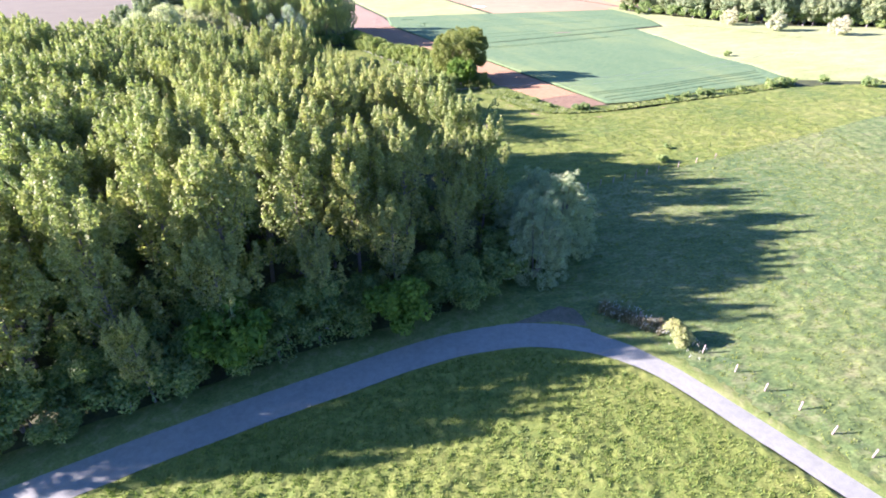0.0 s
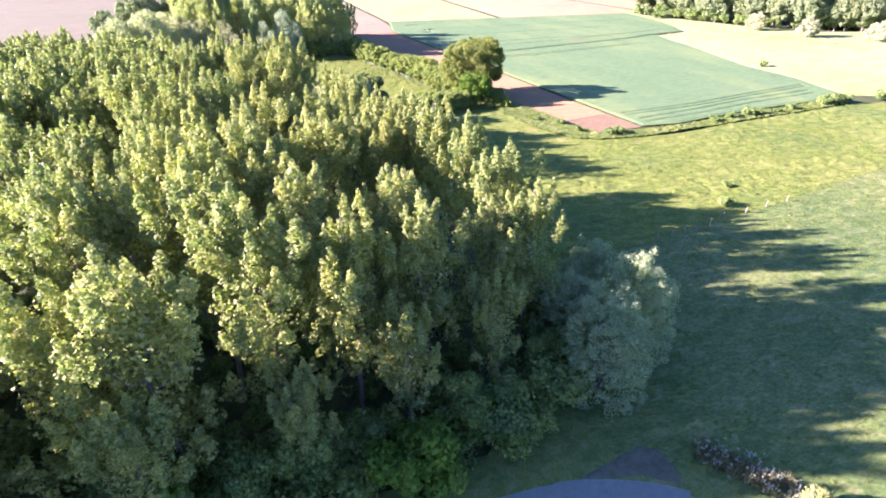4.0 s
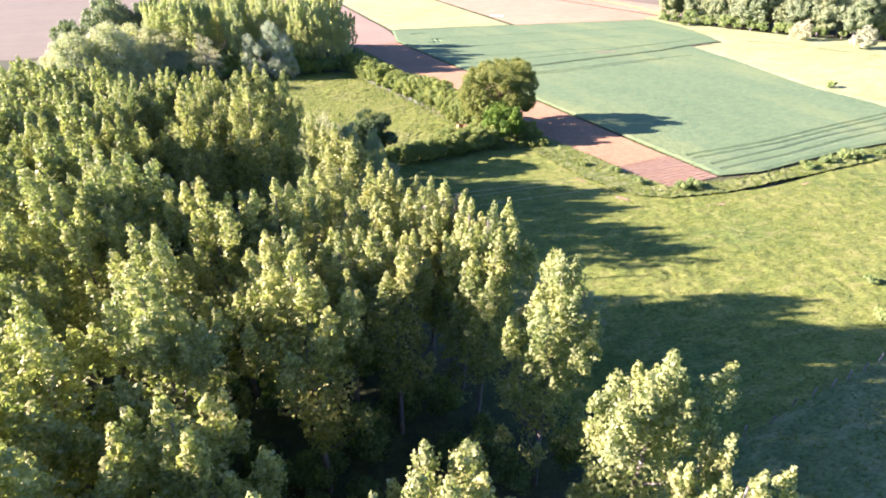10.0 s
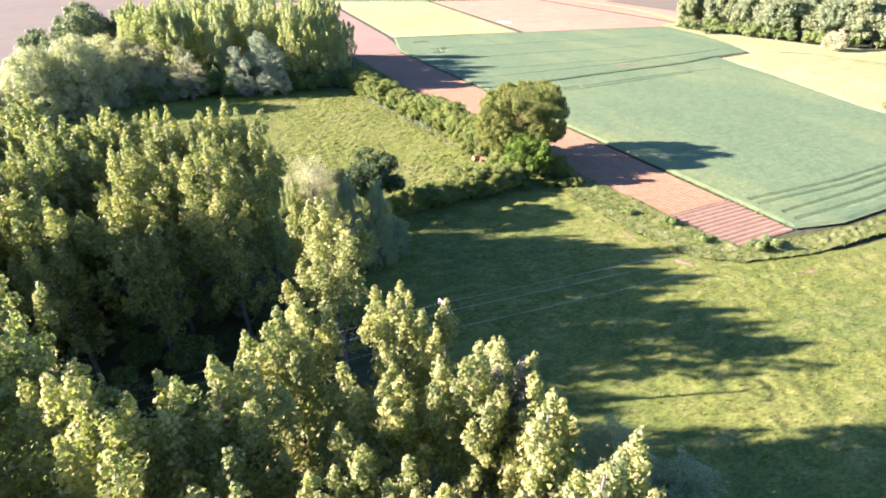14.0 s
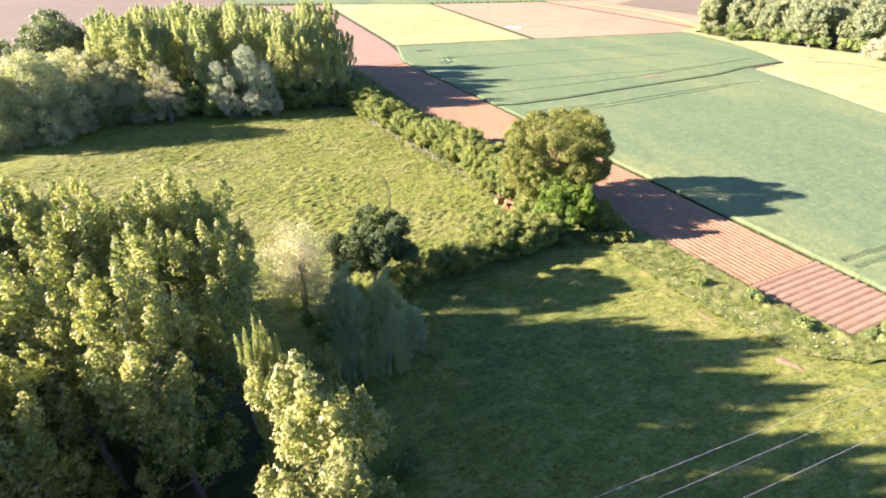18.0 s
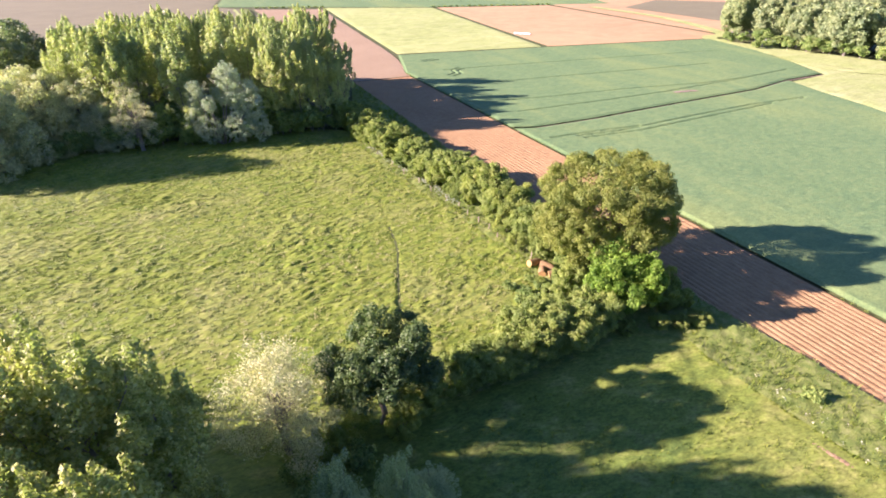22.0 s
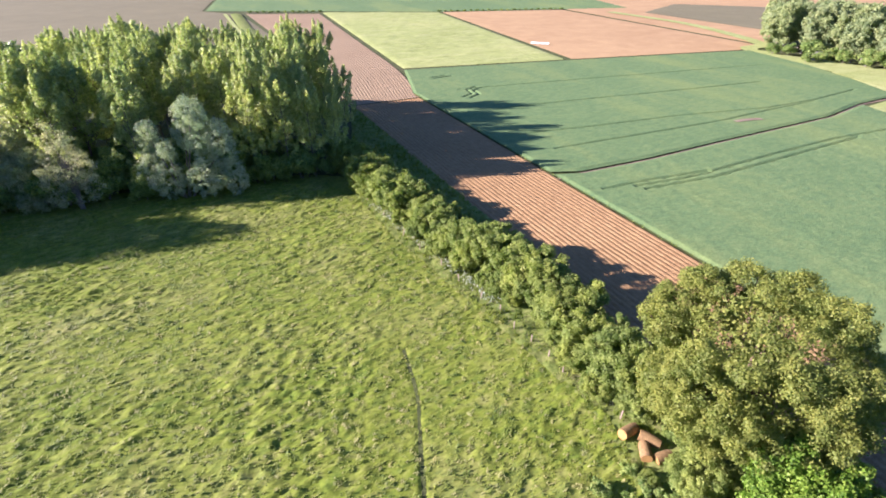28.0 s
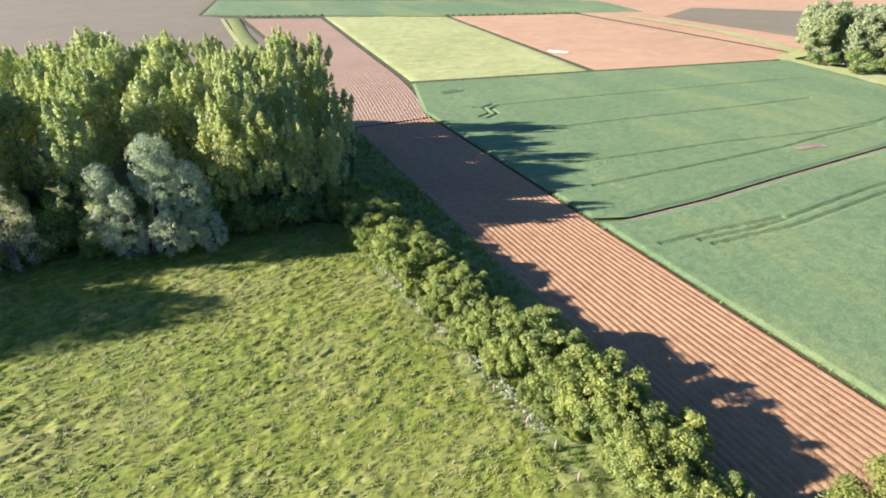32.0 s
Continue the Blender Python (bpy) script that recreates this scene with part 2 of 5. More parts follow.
def bark_material(name, a, b):
    m, n, l, p = nodes_of(name)
    f = noise_node(n, l, 5.0, 5.0, 0.7, (1, 1, 0.2))
    l.new(ramp(n, l, f, [(0.3, a), (0.7, b)]), p.inputs["Base Color"])
    p.inputs["Roughness"].default_value = 0.85
    bumped(n, l, p, f, 0.7, 0.05)
    return m


M_BARK = bark_material("grey_bark", (0.13, 0.11, 0.085), (0.3, 0.27, 0.22))
M_OAKBARK = bark_material("brown_bark", (0.1, 0.07, 0.045), (0.24, 0.17, 0.11))
M_POST = bark_material("weathered_wood", (0.2, 0.16, 0.12), (0.42, 0.34, 0.26))
M_LOGBARK = bark_material("log_bark", (0.12, 0.08, 0.03), (0.32, 0.2, 0.08))
M_LOG = bark_material("cut_wood", (0.3, 0.17, 0.05), (0.46, 0.27, 0.09))


# ---- mesh helpers ----
def part(name, mesh, material, parent=None, label=""):
    mesh.materials.append(material)
    ob = new(name, mesh)
    if parent:
        ob.parent = parent
    return tagged(ob, label)


def mesh_of(name, verts, faces, smooth=False):
    """A mesh from arrays; faces all of one length."""
    verts, faces = np.asarray(verts, np.float32), np.asarray(faces, np.int32)
    me = bpy.data.meshes.new(name)
    k = faces.shape[1]
    me.vertices.add(len(verts))
    me.vertices.foreach_set("co", verts.ravel())
    me.loops.add(faces.size)
    me.loops.foreach_set("vertex_index", faces.ravel())
    me.polygons.add(len(faces))
    me.polygons.foreach_set("loop_start", np.arange(0, faces.size, k, dtype=np.int32))
    me.polygons.foreach_set("use_smooth", np.full(len(faces), smooth))
    me.update(calc_edges=True)
    return me


def value_noise(x, y, seed=0):
    """Smooth random heights from 0 to 1 on a unit lattice."""
    xi, yi = np.floor(x).astype(np.int64), np.floor(y).astype(np.int64)
    fx, fy = x - xi, y - yi
    fx, fy = fx * fx * (3 - 2 * fx), fy * fy * (3 - 2 * fy)

    def h(a, b):
        v = np.sin(a * 127.1 + b * 311.7 + seed * 74.7) * 43758.5453
        return v - np.floor(v)
    return (h(xi, yi) * (1 - fx) + h(xi + 1, yi) * fx) * (1 - fy) + (h(xi, yi + 1) * (1 - fx) + h(xi + 1, yi + 1) * fx) * fy


def fbm(x, y, size, seed=0, octaves=3):
    v, a, s = 0, 0.5, size
    for k in range(octaves):
        v = v + a * value_noise(x / s + 17 * k, y / s - 9 * k, seed + k)
        a, s = a / 2, s / 2.1
    return v


def inside(x, y, poly):
    hit = np.zeros(x.shape, bool)
    for (x0, y0), (x1, y1) in zip(poly, poly[1:] + poly[:1]):
        if y0 == y1:
            continue
        c = ((y0 > y) != (y1 > y)) & (x < (x1 - x0) * (y - y0) / (y1 - y0) + x0)
        hit ^= c
    return hit


def far_from(x, y, line, closed=False):
    d = np.full(x.shape, 1e9)
    pts = list(line) + ([line[0]] if closed else [])
    for (x0, y0), (x1, y1) in zip(pts, pts[1:]):
        dx, dy = x1 - x0, y1 - y0
        t = np.clip(((x - x0) * dx + (y - y0) * dy) / (dx * dx + dy * dy + 1e-9), 0, 1)
        d = np.minimum(d, np.hypot(x - x0 - t * dx, y - y0 - t * dy))
    return d


def nearest_on(x, y, poly):
    """The nearest points on a polygon's outline."""
    best, bx, by = np.full(x.shape, 1e9), x.copy(), y.copy()
    for (x0, y0), (x1, y1) in zip(poly, poly[1:] + poly[:1]):
        dx, dy = x1 - x0, y1 - y0
        t = np.clip(((x - x0) * dx + (y - y0) * dy) / (dx * dx + dy * dy + 1e-9), 0, 1)
        qx, qy = x0 + t * dx, y0 + t * dy
        d = np.hypot(x - qx, y - qy)
        near = d < best
        best, bx, by = np.where(near, d, best), np.where(near, qx, bx), np.where(near, qy, by)
    return bx, by


def sheet(name, poly, step, height, material, turn=0.0, base=0.0, fade=0.6):
    """A fine sheet of ground over a polygon, with height(x, y) above base, falling away at its edge."""
    c, s = math.cos(turn), math.sin(turn)
    px_, py_ = [c * x + s * y for x, y in poly], [-s * x + c * y for x, y in poly]
    gx, gy = np.arange(min(px_), max(px_) + step, step), np.arange(min(py_), max(py_) + step, step)
    U, V = np.meshgrid(gx, gy)
    X, Y = c * U - s * V, s * U + c * V
    mid = inside((X[:-1, :-1] + X[1:, 1:]) / 2, (Y[:-1, :-1] + Y[1:, 1:]) / 2, poly)
    Z = np.zeros(X.shape) if height is None else height(X, Y)
    if fade:
        Z = Z * np.clip(far_from(X, Y, poly, True) / abs(fade), 0.55 if fade < 0 else 0, 1)
    idx = np.arange(X.size).reshape(X.shape)
    F = np.stack([idx[:-1, :-1][mid], idx[:-1, 1:][mid], idx[1:, 1:][mid], idx[1:, :-1][mid]], 1)
    full = np.zeros(X.shape, int)
    for a, b in ((0, 0), (0, 1), (1, 0), (1, 1)):
        full[a:full.shape[0] - 1 + a, b:full.shape[1] - 1 + b] += mid
    rim = (full > 0) & (full < 4)
    X[rim], Y[rim] = nearest_on(X[rim], Y[rim], poly)
    if fade > 0:
        Z[rim] = 0
    used, F = np.unique(F, return_inverse=True)
    P = np.stack([X.ravel(), Y.ravel(), Z.ravel() + base], 1)[used]
    ob = part(name, mesh_of(name, P, F.reshape(-1, 4), True), material)
    return ob


def band(name, line, width, material, z=0.0, wobble=0.0, crown=0.0, step=1.0, seed=1):
    """A strip along a line: a road, a verge, a track."""
    pts = smooth_line(line, step)
    d = np.gradient(pts, axis=0)
    nrm = np.stack([-d[:, 1], d[:, 0]], 1) / np.linalg.norm(d, axis=1)[:, None]
    rng = np.random.default_rng(seed)
    k = 7
    verts = []
    for j in range(k):
        f = j / (k - 1) * 2 - 1
        w = width / 2 * (1 + (wobble * (fbm(pts[:, 0] + 50 * np.sign(f), pts[:, 1], 2.5, seed) - 0.45) if j in (0, k - 1) else 0))
        verts.append(np.column_stack([pts + nrm * (f * w)[:, None] if isinstance(f * w, np.ndarray) else pts + nrm * f * w, np.full(len(pts), z + crown * (1 - f * f))]))
    V = np.stack(verts, 1).reshape(-1, 3)
    i = np.arange(len(pts) - 1)[:, None] * k + np.arange(k - 1)[None]
    F = np.stack([i, i + 1, i + k + 1, i + k], -1).reshape(-1, 4)
    return part(name, mesh_of(name, V, F[:, ::-1], True), material)


def smooth_line(line, step):
    """A smooth curve through the points, cut every step metres."""
    p = np.array(line, float)
    p = np.vstack([2 * p[0] - p[1], p, 2 * p[-1] - p[-2]])
    out = []
    for a, b, c, d in zip(p, p[1:], p[2:], p[3:]):
        n = max(2, int(np.linalg.norm(c - b) / step))
        t = (np.arange(n) / n)[:, None]
        out.append(0.5 * (2 * b + (c - a) * t + (2 * a - 5 * b + 4 * c - d) * t ** 2 + (3 * b - a - 3 * c + d) * t ** 3))
    out.append(p[-2:-1])
    return np.vstack(out)


def tube(points, radii, sides=6):
    P, R = np.array(points, float), np.array(radii, float)
    d = np.gradient(P, axis=0)
    d /= np.linalg.norm(d, axis=1)[:, None] + 1e-9
    ref = np.where(np.abs(d[:, 2:3]) > 0.9, [[1.0, 0, 0]], [[0, 0, 1.0]])
    a = np.cross(d, ref)
    a /= np.linalg.norm(a, axis=1)[:, None] + 1e-9
    b = np.cross(d, a)
    t = np.linspace(0, 2 * math.pi, sides, endpoint=False)
    V = (P[:, None] + R[:, None, None] * (np.cos(t)[None, :, None] * a[:, None] + np.sin(t)[None, :, None] * b[:, None])).reshape(-1, 3)
    i, j = np.arange(len(P) - 1)[:, None] * sides, np.arange(sides)[None]
    k = (j + 1) % sides
    F = np.stack([i + j, i + sides + j, i + sides + k, i + k], -1).reshape(-1, 4)
    return V, F


def joined(pieces):
    V, F, n = [], [], 0
    for v, f in pieces:
        V.append(v), F.append(f + n)
        n += len(v)
    return np.vstack(V), np.vstack(F)


def leaf_cloud(C, R, count, size, rng, inner=0.72, outward=0.72, slim=0.8, lift=0.15):
    """Leaves round the tufts: count leaves over the shell of each ellipsoid (centres C, radii R)."""
    C, R = np.asarray(C, float), np.asarray(R, float)
    k = len(C)
    d = rng.normal(size=(k, count, 3))
    d /= np.linalg.norm(d, axis=2)[..., None]
    r = inner + (1.08 - inner) * rng.random((k, count, 1)) ** 0.6
    p = (C[:, None] + d * R[:, None] * r).reshape(-1, 3)
    n = d.reshape(-1, 3) * outward + rng.normal(size=(k * count, 3)) * (1 - outward) * 0.8 + [0, 0, lift]
    n /= np.linalg.norm(n, axis=1)[:, None]
    t = np.cross(n, rng.normal(size=n.shape))
    t /= np.linalg.norm(t, axis=1)[:, None]
    s = np.cross(n, t)
    a = size * (0.55 + 0.75 * rng.random((k * count, 1)))
    b = a * slim
    fold = n * a * 0.2
    V = np.stack([p + a * t, p - 0.6 * a * t + b * s + fold, p - 0.6 * a * t - b * s], 1).reshape(-1, 3)
    return V, np.arange(len(V)).reshape(-1, 3)


def thing(name, label, category, group="", kind=""):
    return tagged(new(name), label, category, group, kind)


# ---- trees ----
def poplar(seed, per_tuft, leaf, tall=23.2, spread=3.1, low=4, limbed=True, leaves=None):
    """A plantation poplar: a straight trunk and rising limbs, each with an upright leafy plume, round a leader."""
    rng = np.random.default_rng(seed)
    top = tall * rng.uniform(0.98, 1.02)
    root = thing("poplar", "tall poplar with grey trunk and shiny green leaves", "tree", "poplars of the wood")
    bend = rng.normal(size=2) * 0.35
    zs = np.linspace(-0.3, top - 1.2, 12)
    axis = lambda z: np.array([bend[0] * math.sin(z / top * 3), bend[1] * math.sin(z / top * 2.4), z])
    part("trunk", mesh_of("trunk", *tube([axis(z) for z in zs], 0.24 * (1 - zs / top) ** 0.8 + 0.03, 7), True), M_BARK, root)
    plumes = [(0.1, 1.0, 4.4, 0.78)]
    plumes += [(rng.uniform(1.1, 2.0), rng.uniform(0.9, 0.985), rng.uniform(2.6, 4.0), rng.uniform(0.65, 0.95)) for _ in range(5)]
    plumes += [(rng.uniform(2.4, 3.8), rng.uniform(0.76, 0.95), rng.uniform(2.2, 3.6), rng.uniform(0.7, 1.1)) for _ in range(10)]
    plumes += [(rng.uniform(2.4, 4.0), rng.uniform(0.34, 0.7), rng.uniform(1.6, 2.6), rng.uniform(0.8, 1.2)) for _ in range(low)]
    C, R = [], []
    for i, (reach, high, long, fat) in enumerate(plumes):
        ang = i * 2.4 + rng.normal() * 0.35
        reach = reach * spread / 3.0
        u = np.array([math.cos(ang), math.sin(ang), 0])
        foot = axis(top * high - long) + u * reach * 0.9
        a = axis(max(1.5, top * high - long - rng.uniform(1.0, 1.8) - reach * 0.6))
        if limbed and i % 2 == 0:
            pts = [a, a + u * reach * 0.45 + [0, 0, 0.3 * (foot - a)[2]], a * 0.15 + foot * 0.85, foot + [0, 0, long * 0.6]]
            part("limb", mesh_of("limb", *tube(pts, [0.085, 0.06, 0.04, 0.015], 5), True), M_BARK, root)
        n = int(long * 6)
        tip = u * reach * 0.12 + rng.normal(size=3) * [0.15, 0.15, 0]
        for k in range(n):
            h = (k + rng.random()) / n
            full = min(1.0, (1 - h) / 0.6) ** 0.6 * min(1.0, 0.45 + 2.2 * h)
            d, out = rng.uniform(0, 6.283), fat * full * rng.uniform(0.35, 0.95)
            w = rng.uniform(0.3, 0.5) * (0.7 + 0.3 * full)
            C.append(foot + tip * h + np.array([math.cos(d) * out, math.sin(d) * out, h * long - 0.3])), R.append((w, w, w * rng.uniform(0.85, 1.25)))
        C.append(foot + tip + [0, 0, long * 0.98]), R.append((0.22, 0.22, 0.42))
        C.append(a * 0.45 + foot * 0.55 + rng.normal(size=3) * 0.3), R.append((0.6, 0.6, 0.5))
    C, R = np.array(C), np.array(R)
    high = C[:, 2] > top * 0.6
    # leaves deep inside the crown, which keep the light out of the wood
    cz = top * np.array([0.34, 0.43, 0.52, 0.6, 0.68, 0.76, 0.83])
    CC = np.array([axis(z) + [0.7 * math.cos(3 * z), 0.7 * math.sin(3 * z), 0] for z in cz])
    CR = np.array([(w * spread / 3.0, w * spread / 3.0, 1.5) for w in (1.4, 1.9, 2.3, 2.7, 2.8, 2.3, 1.5)])
    V, F = joined([leaf_cloud(C[high], R[high], per_tuft, leaf, rng, inner=0.55, outward=0.68),
                   leaf_cloud(C[~high], R[~high], int(per_tuft * 0.5), leaf * 1.35, rng, inner=0.65, outward=0.7),
                   leaf_cloud(CC, CR, 420 if limbed else 200, 0.19 if limbed else 0.3, rng, inner=0.3, outward=0.5)])
    V[:, 2] = np.maximum(V[:, 2], 0.2)
    part("crown", mesh_of("crown", V, F), leaves or M_POPLAR, root)
    return root


def broad_tree(name, label, group, seed, tall, wide, trunk, tufts, per_tuft, leaf, material, bark, low=0.2, tuft=1.0, slim=0.8, stems=1, category="tree", lean=(0, 0), lobes=8, limbs=0, upright=1.0, lobe=(0.28, 0.5), core=0.62):
    """A spreading tree or bush: stems, limbs out to the tufts, and a lobed crown of leaf tufts."""
    rng = np.random.default_rng(seed)
    root = thing(name, label, category, group)
    mid = tall * (low + (1 - low) * 0.48)
    half = tall - mid
    LC, LR = [np.array([0, 0, mid])], [np.array([wide * core, wide * core, half * (core + 0.16)])]
    for k in range(lobes):
        a, up = k * 2.4 + rng.normal() * 0.4, rng.uniform(-0.95 if low < 0.13 else -0.5, 0.85)
        out = math.sqrt(1 - up * up * 0.8)
        r = rng.uniform(*lobe)
        LC.append(np.array([math.cos(a) * out * wide * (1 - r), math.sin(a) * out * wide * (1 - r), mid + up * (half if up > 0 else mid * 0.8) * (1 - r * upright)]))
        LR.append(np.array([wide * r, wide * r, half * r * upright]))
    if upright > 1:
        LC, LR = [], []
        for k in range(lobes):
            a, f = k * 2.4 + rng.normal() * 0.3, math.sqrt((k + 0.5) / lobes)
            r, high = wide * rng.uniform(0.26, 0.42), tall * (1 - 0.42 * f ** 1.5) * rng.uniform(0.84, 1.0)
            LC.append(np.array([math.cos(a) * f * (wide - r), math.sin(a) * f * (wide - r), high * 0.56])), LR.append(np.array([r, r, high * 0.44]))
    LC, LR = np.array(LC), np.array(LR)
    if upright <= 1:
        LC[:, 2] = np.minimum(LC[:, 2], tall * rng.uniform(0.82, 1.0, len(LC)) - LR[:, 2])
    LC[0, 2] = LC[0, 2] if upright > 1 else min(LC[0, 2], tall * 0.97 - LR[0, 2])
    C, R = [], []
    weight = LR[:, 0] ** 1.5
    weight = weight / weight.sum()
    while len(C) < tufts:
        j = int(rng.choice(len(LC), p=weight))
        d = rng.normal(size=3)
        d /= np.linalg.norm(d)
        w = tuft * rng.uniform(0.6, 1.25)
        q = LC[j] + d * np.maximum(LR[j] - w * 0.7, 0.2) * rng.uniform(0.8, 1.03)
        deep = np.linalg.norm((q - LC) / LR, axis=1)
        deep[j] = 1
        if deep.min() < 0.62 or q[2] < 0.25:
            continue
        if q[2] - w < 0.1:
            q[2] = w * 0.8 + 0.1
        C.append(q + [lean[0] * q[2] / tall, lean[1] * q[2] / tall, 0]), R.append((w, w, w * rng.uniform(0.75, 1.05)))
    for s in range(stems):
        a = rng.uniform(0, 6.28) if stems > 1 else 0
        o = np.array([math.cos(a), math.sin(a), 0]) * (trunk if stems > 1 else 0)
        e = np.array([o[0] * 6 + lean[0] * 0.4, o[1] * 6 + lean[1] * 0.4, mid * 0.95])
        zs = np.linspace(0, 1, 6)
        V, F = tube([o * (1 - t) + e * t + np.array([0, 0, -0.25 * (1 - t)]) + rng.normal(size=3) * [0.12, 0.12, 0] * wide * 0.1 for t in zs], trunk * (1 - 0.65 * zs) * (1 + 0.5 * (zs == 0)), 7)
        part("trunk" if stems == 1 else "stem", mesh_of("stem", V, F, True), bark, root)
    for q in C[::max(1, len(C) // limbs)] if limbs else ():
        b = np.array([lean[0] * 0.3, lean[1] * 0.3, mid * rng.uniform(0.45, 0.9)])
        part("limb", mesh_of("limb", *tube([b, b * 0.5 + q * 0.5 + [0, 0, -0.06 * tall * rng.random()], q], [trunk * 0.42, trunk * 0.25, trunk * 0.07], 5), True), bark, root)
    V, F = leaf_cloud(C, R, per_tuft, leaf, rng, inner=0.3, outward=0.6, slim=slim)
    if tall > 9 and upright <= 1:
        # leaves deep inside the crown
        V, F = joined([(V, F), leaf_cloud(LC[:1] + [[lean[0] * 0.5, lean[1] * 0.5, 0]], LR[:1] * 0.78, int(110 * wide * half), 0.17, rng, inner=0.4, outward=0.5)])
    V[:, 2] = np.maximum(V[:, 2], 0.05)
    part("crown", mesh_of("crown", V, F), material, root)
    return root


def lobed_tree(name, label, group, seed, lobes, per_area, per_tuft, leaf, tuft, material, stems=5, trunk=0.16, slim=0.42):
    """A willow of rounded leafy lobes (x, y, z, radius, height) on rising stems, with gaps between them."""
    rng = np.random.default_rng(seed)
    root = thing(name, label, "tree", group)
    C, R = [], []
    for x, y, z, w, h in lobes:
        for k in range(int(per_area * w * (w + h) / 2)):
            d = rng.normal(size=3)
            d /= np.linalg.norm(d)
            f = rng.uniform(0.72, 1.0) * (1 + 0.14 * math.sin(5 * d[0] + 3 * d[2] + seed))
            t = tuft * rng.uniform(0.6, 1.2)
            q = np.array([x + d[0] * (w - t * 0.6) * f, y + d[1] * (w - t * 0.6) * f, z + d[2] * (h - t * 0.6) * f])
            q[2] = max(q[2], t * 0.7)
            C.append(q), R.append((t, t, t * rng.uniform(0.8, 1.25)))
    for i, (x, y, z, w, h) in enumerate(lobes[:stems]):
        pts = [(0.12 * x, 0.12 * y, -0.2), (0.45 * x, 0.45 * y, z * 0.4), (0.85 * x, 0.85 * y, z * 0.8), (x, y, z + h * 0.4)]
        part("stem", mesh_of("stem", *tube(pts, [trunk, trunk * 0.75, trunk * 0.5, trunk * 0.15], 6), True), M_BARK, root)
    V, F = leaf_cloud(C, R, per_tuft, leaf, rng, slim=slim, inner=0.6, outward=0.66)
    V[:, 2] = np.maximum(V[:, 2], 0.05)
    part("crown", mesh_of("crown", V, F), material, root)
    return root


def dome_of_lobes(seed, tall, wide):
    """Rounded lobes stacked into an uneven dome that reaches the ground."""
    r = np.random.default_rng(seed)
    out = []
    for count, reach, high, size in ((3, 0.22, 0.84, 0.34), (6, 0.5, 0.66, 0.36), (8, 0.66, 0.42, 0.38), (8, 0.7, 0.16, 0.36)):
        for k in range(count):
            a = (k + r.uniform(-0.3, 0.3)) * 6.283 / count + high * 9
            w = wide * size * r.uniform(0.8, 1.15)
            out.append((math.cos(a) * wide * reach * r.uniform(0.85, 1.12), math.sin(a) * wide * reach * r.uniform(0.85, 1.12), tall * high * r.uniform(0.92, 1.05), w, w * r.uniform(1.0, 1.5)))
    return out


def stand(protos, places, rng, low=0.9, high=1.1):
    """Sets each (x, y) or (x, y, scale) as one of the kinds; the first of each kind is the built one, the others are copies."""
    free = list(protos)
    for i, (x, y, *rest) in enumerate(places):
        k = rest[0] if rest else rng.uniform(low, high)
        a = rng.uniform(0, 360)
        ob = protos[int(rng.integers(len(protos)))]
        if free:
            ob = free.pop()
            ob.matrix_basis = pose(x, y, 0, 0, 0, a) @ Matrix.Scale(k, 4)
        else:
            ob = copy_thing(ob, Matrix())
            ob.matrix_basis = pose(x, y, 0, 0, 0, a) @ Matrix.Diagonal((k * rng.uniform(0.94, 1.06), k * rng.uniform(0.94, 1.06), k, 1))


def scatter(poly, gap, rng, jitter=0.3, turn=0.0, keep=None):
    """Places in a polygon on a jittered lattice."""
    c, s = math.cos(turn), math.sin(turn)
    px_, py_ = [c * x + s * y for x, y in poly], [-s * x + c * y for x, y in poly]
    out = []
    for u in np.arange(min(px_), max(px_), gap):
        for v in np.arange(min(py_), max(py_), gap):
            uu, vv = u + rng.uniform(-jitter, jitter) * gap, v + rng.uniform(-jitter, jitter) * gap
            x, y = c * uu - s * vv, s * uu + c * vv
            if inside(np.array([x]), np.array([y]), poly)[0] and (keep is None or keep(x, y)):
                out.append((x, y))
    return out


# ---- ground ----
S = [-3000.0, -900.0, -300.0, -100.0, 0.0, 100.0, 300.0, 900.0, 3000.0]
gv = [(x, y, -0.12) for y in S for x in S]
gf = [(j * 9 + i, j * 9 + i + 1, j * 9 + i + 10, j * 9 + i + 9) for j in range(8) for i in range(8)]
tagged(part("ground", mesh_of("ground", gv, gf), M_GROUND), "flat earth and grass under the wood and fields", "ground", kind="structure")

ROAD = [(-75, 0), (-58, 11), (-45, 19.2), (-32.5, 26.9), (-25.2, 31.1), (-18.2, 34.9), (-11, 38.6), (-4.5, 41.9), (2, 44.5), (9, 45.9), (15.3, 45.4), (20.5, 43.5), (24.9, 40.3), (29.1, 34.9), (33.2, 29.5), (37.6, 23.7), (45.2, 13), (57, -3.5)]
tagged(band("road", [(x, y + 0.3) for x, y in ROAD], 4.4, M_ROAD, 0.03, 0.12, 0.05), "single-track worn grey asphalt lane bending round the wood", "road", kind="structure")

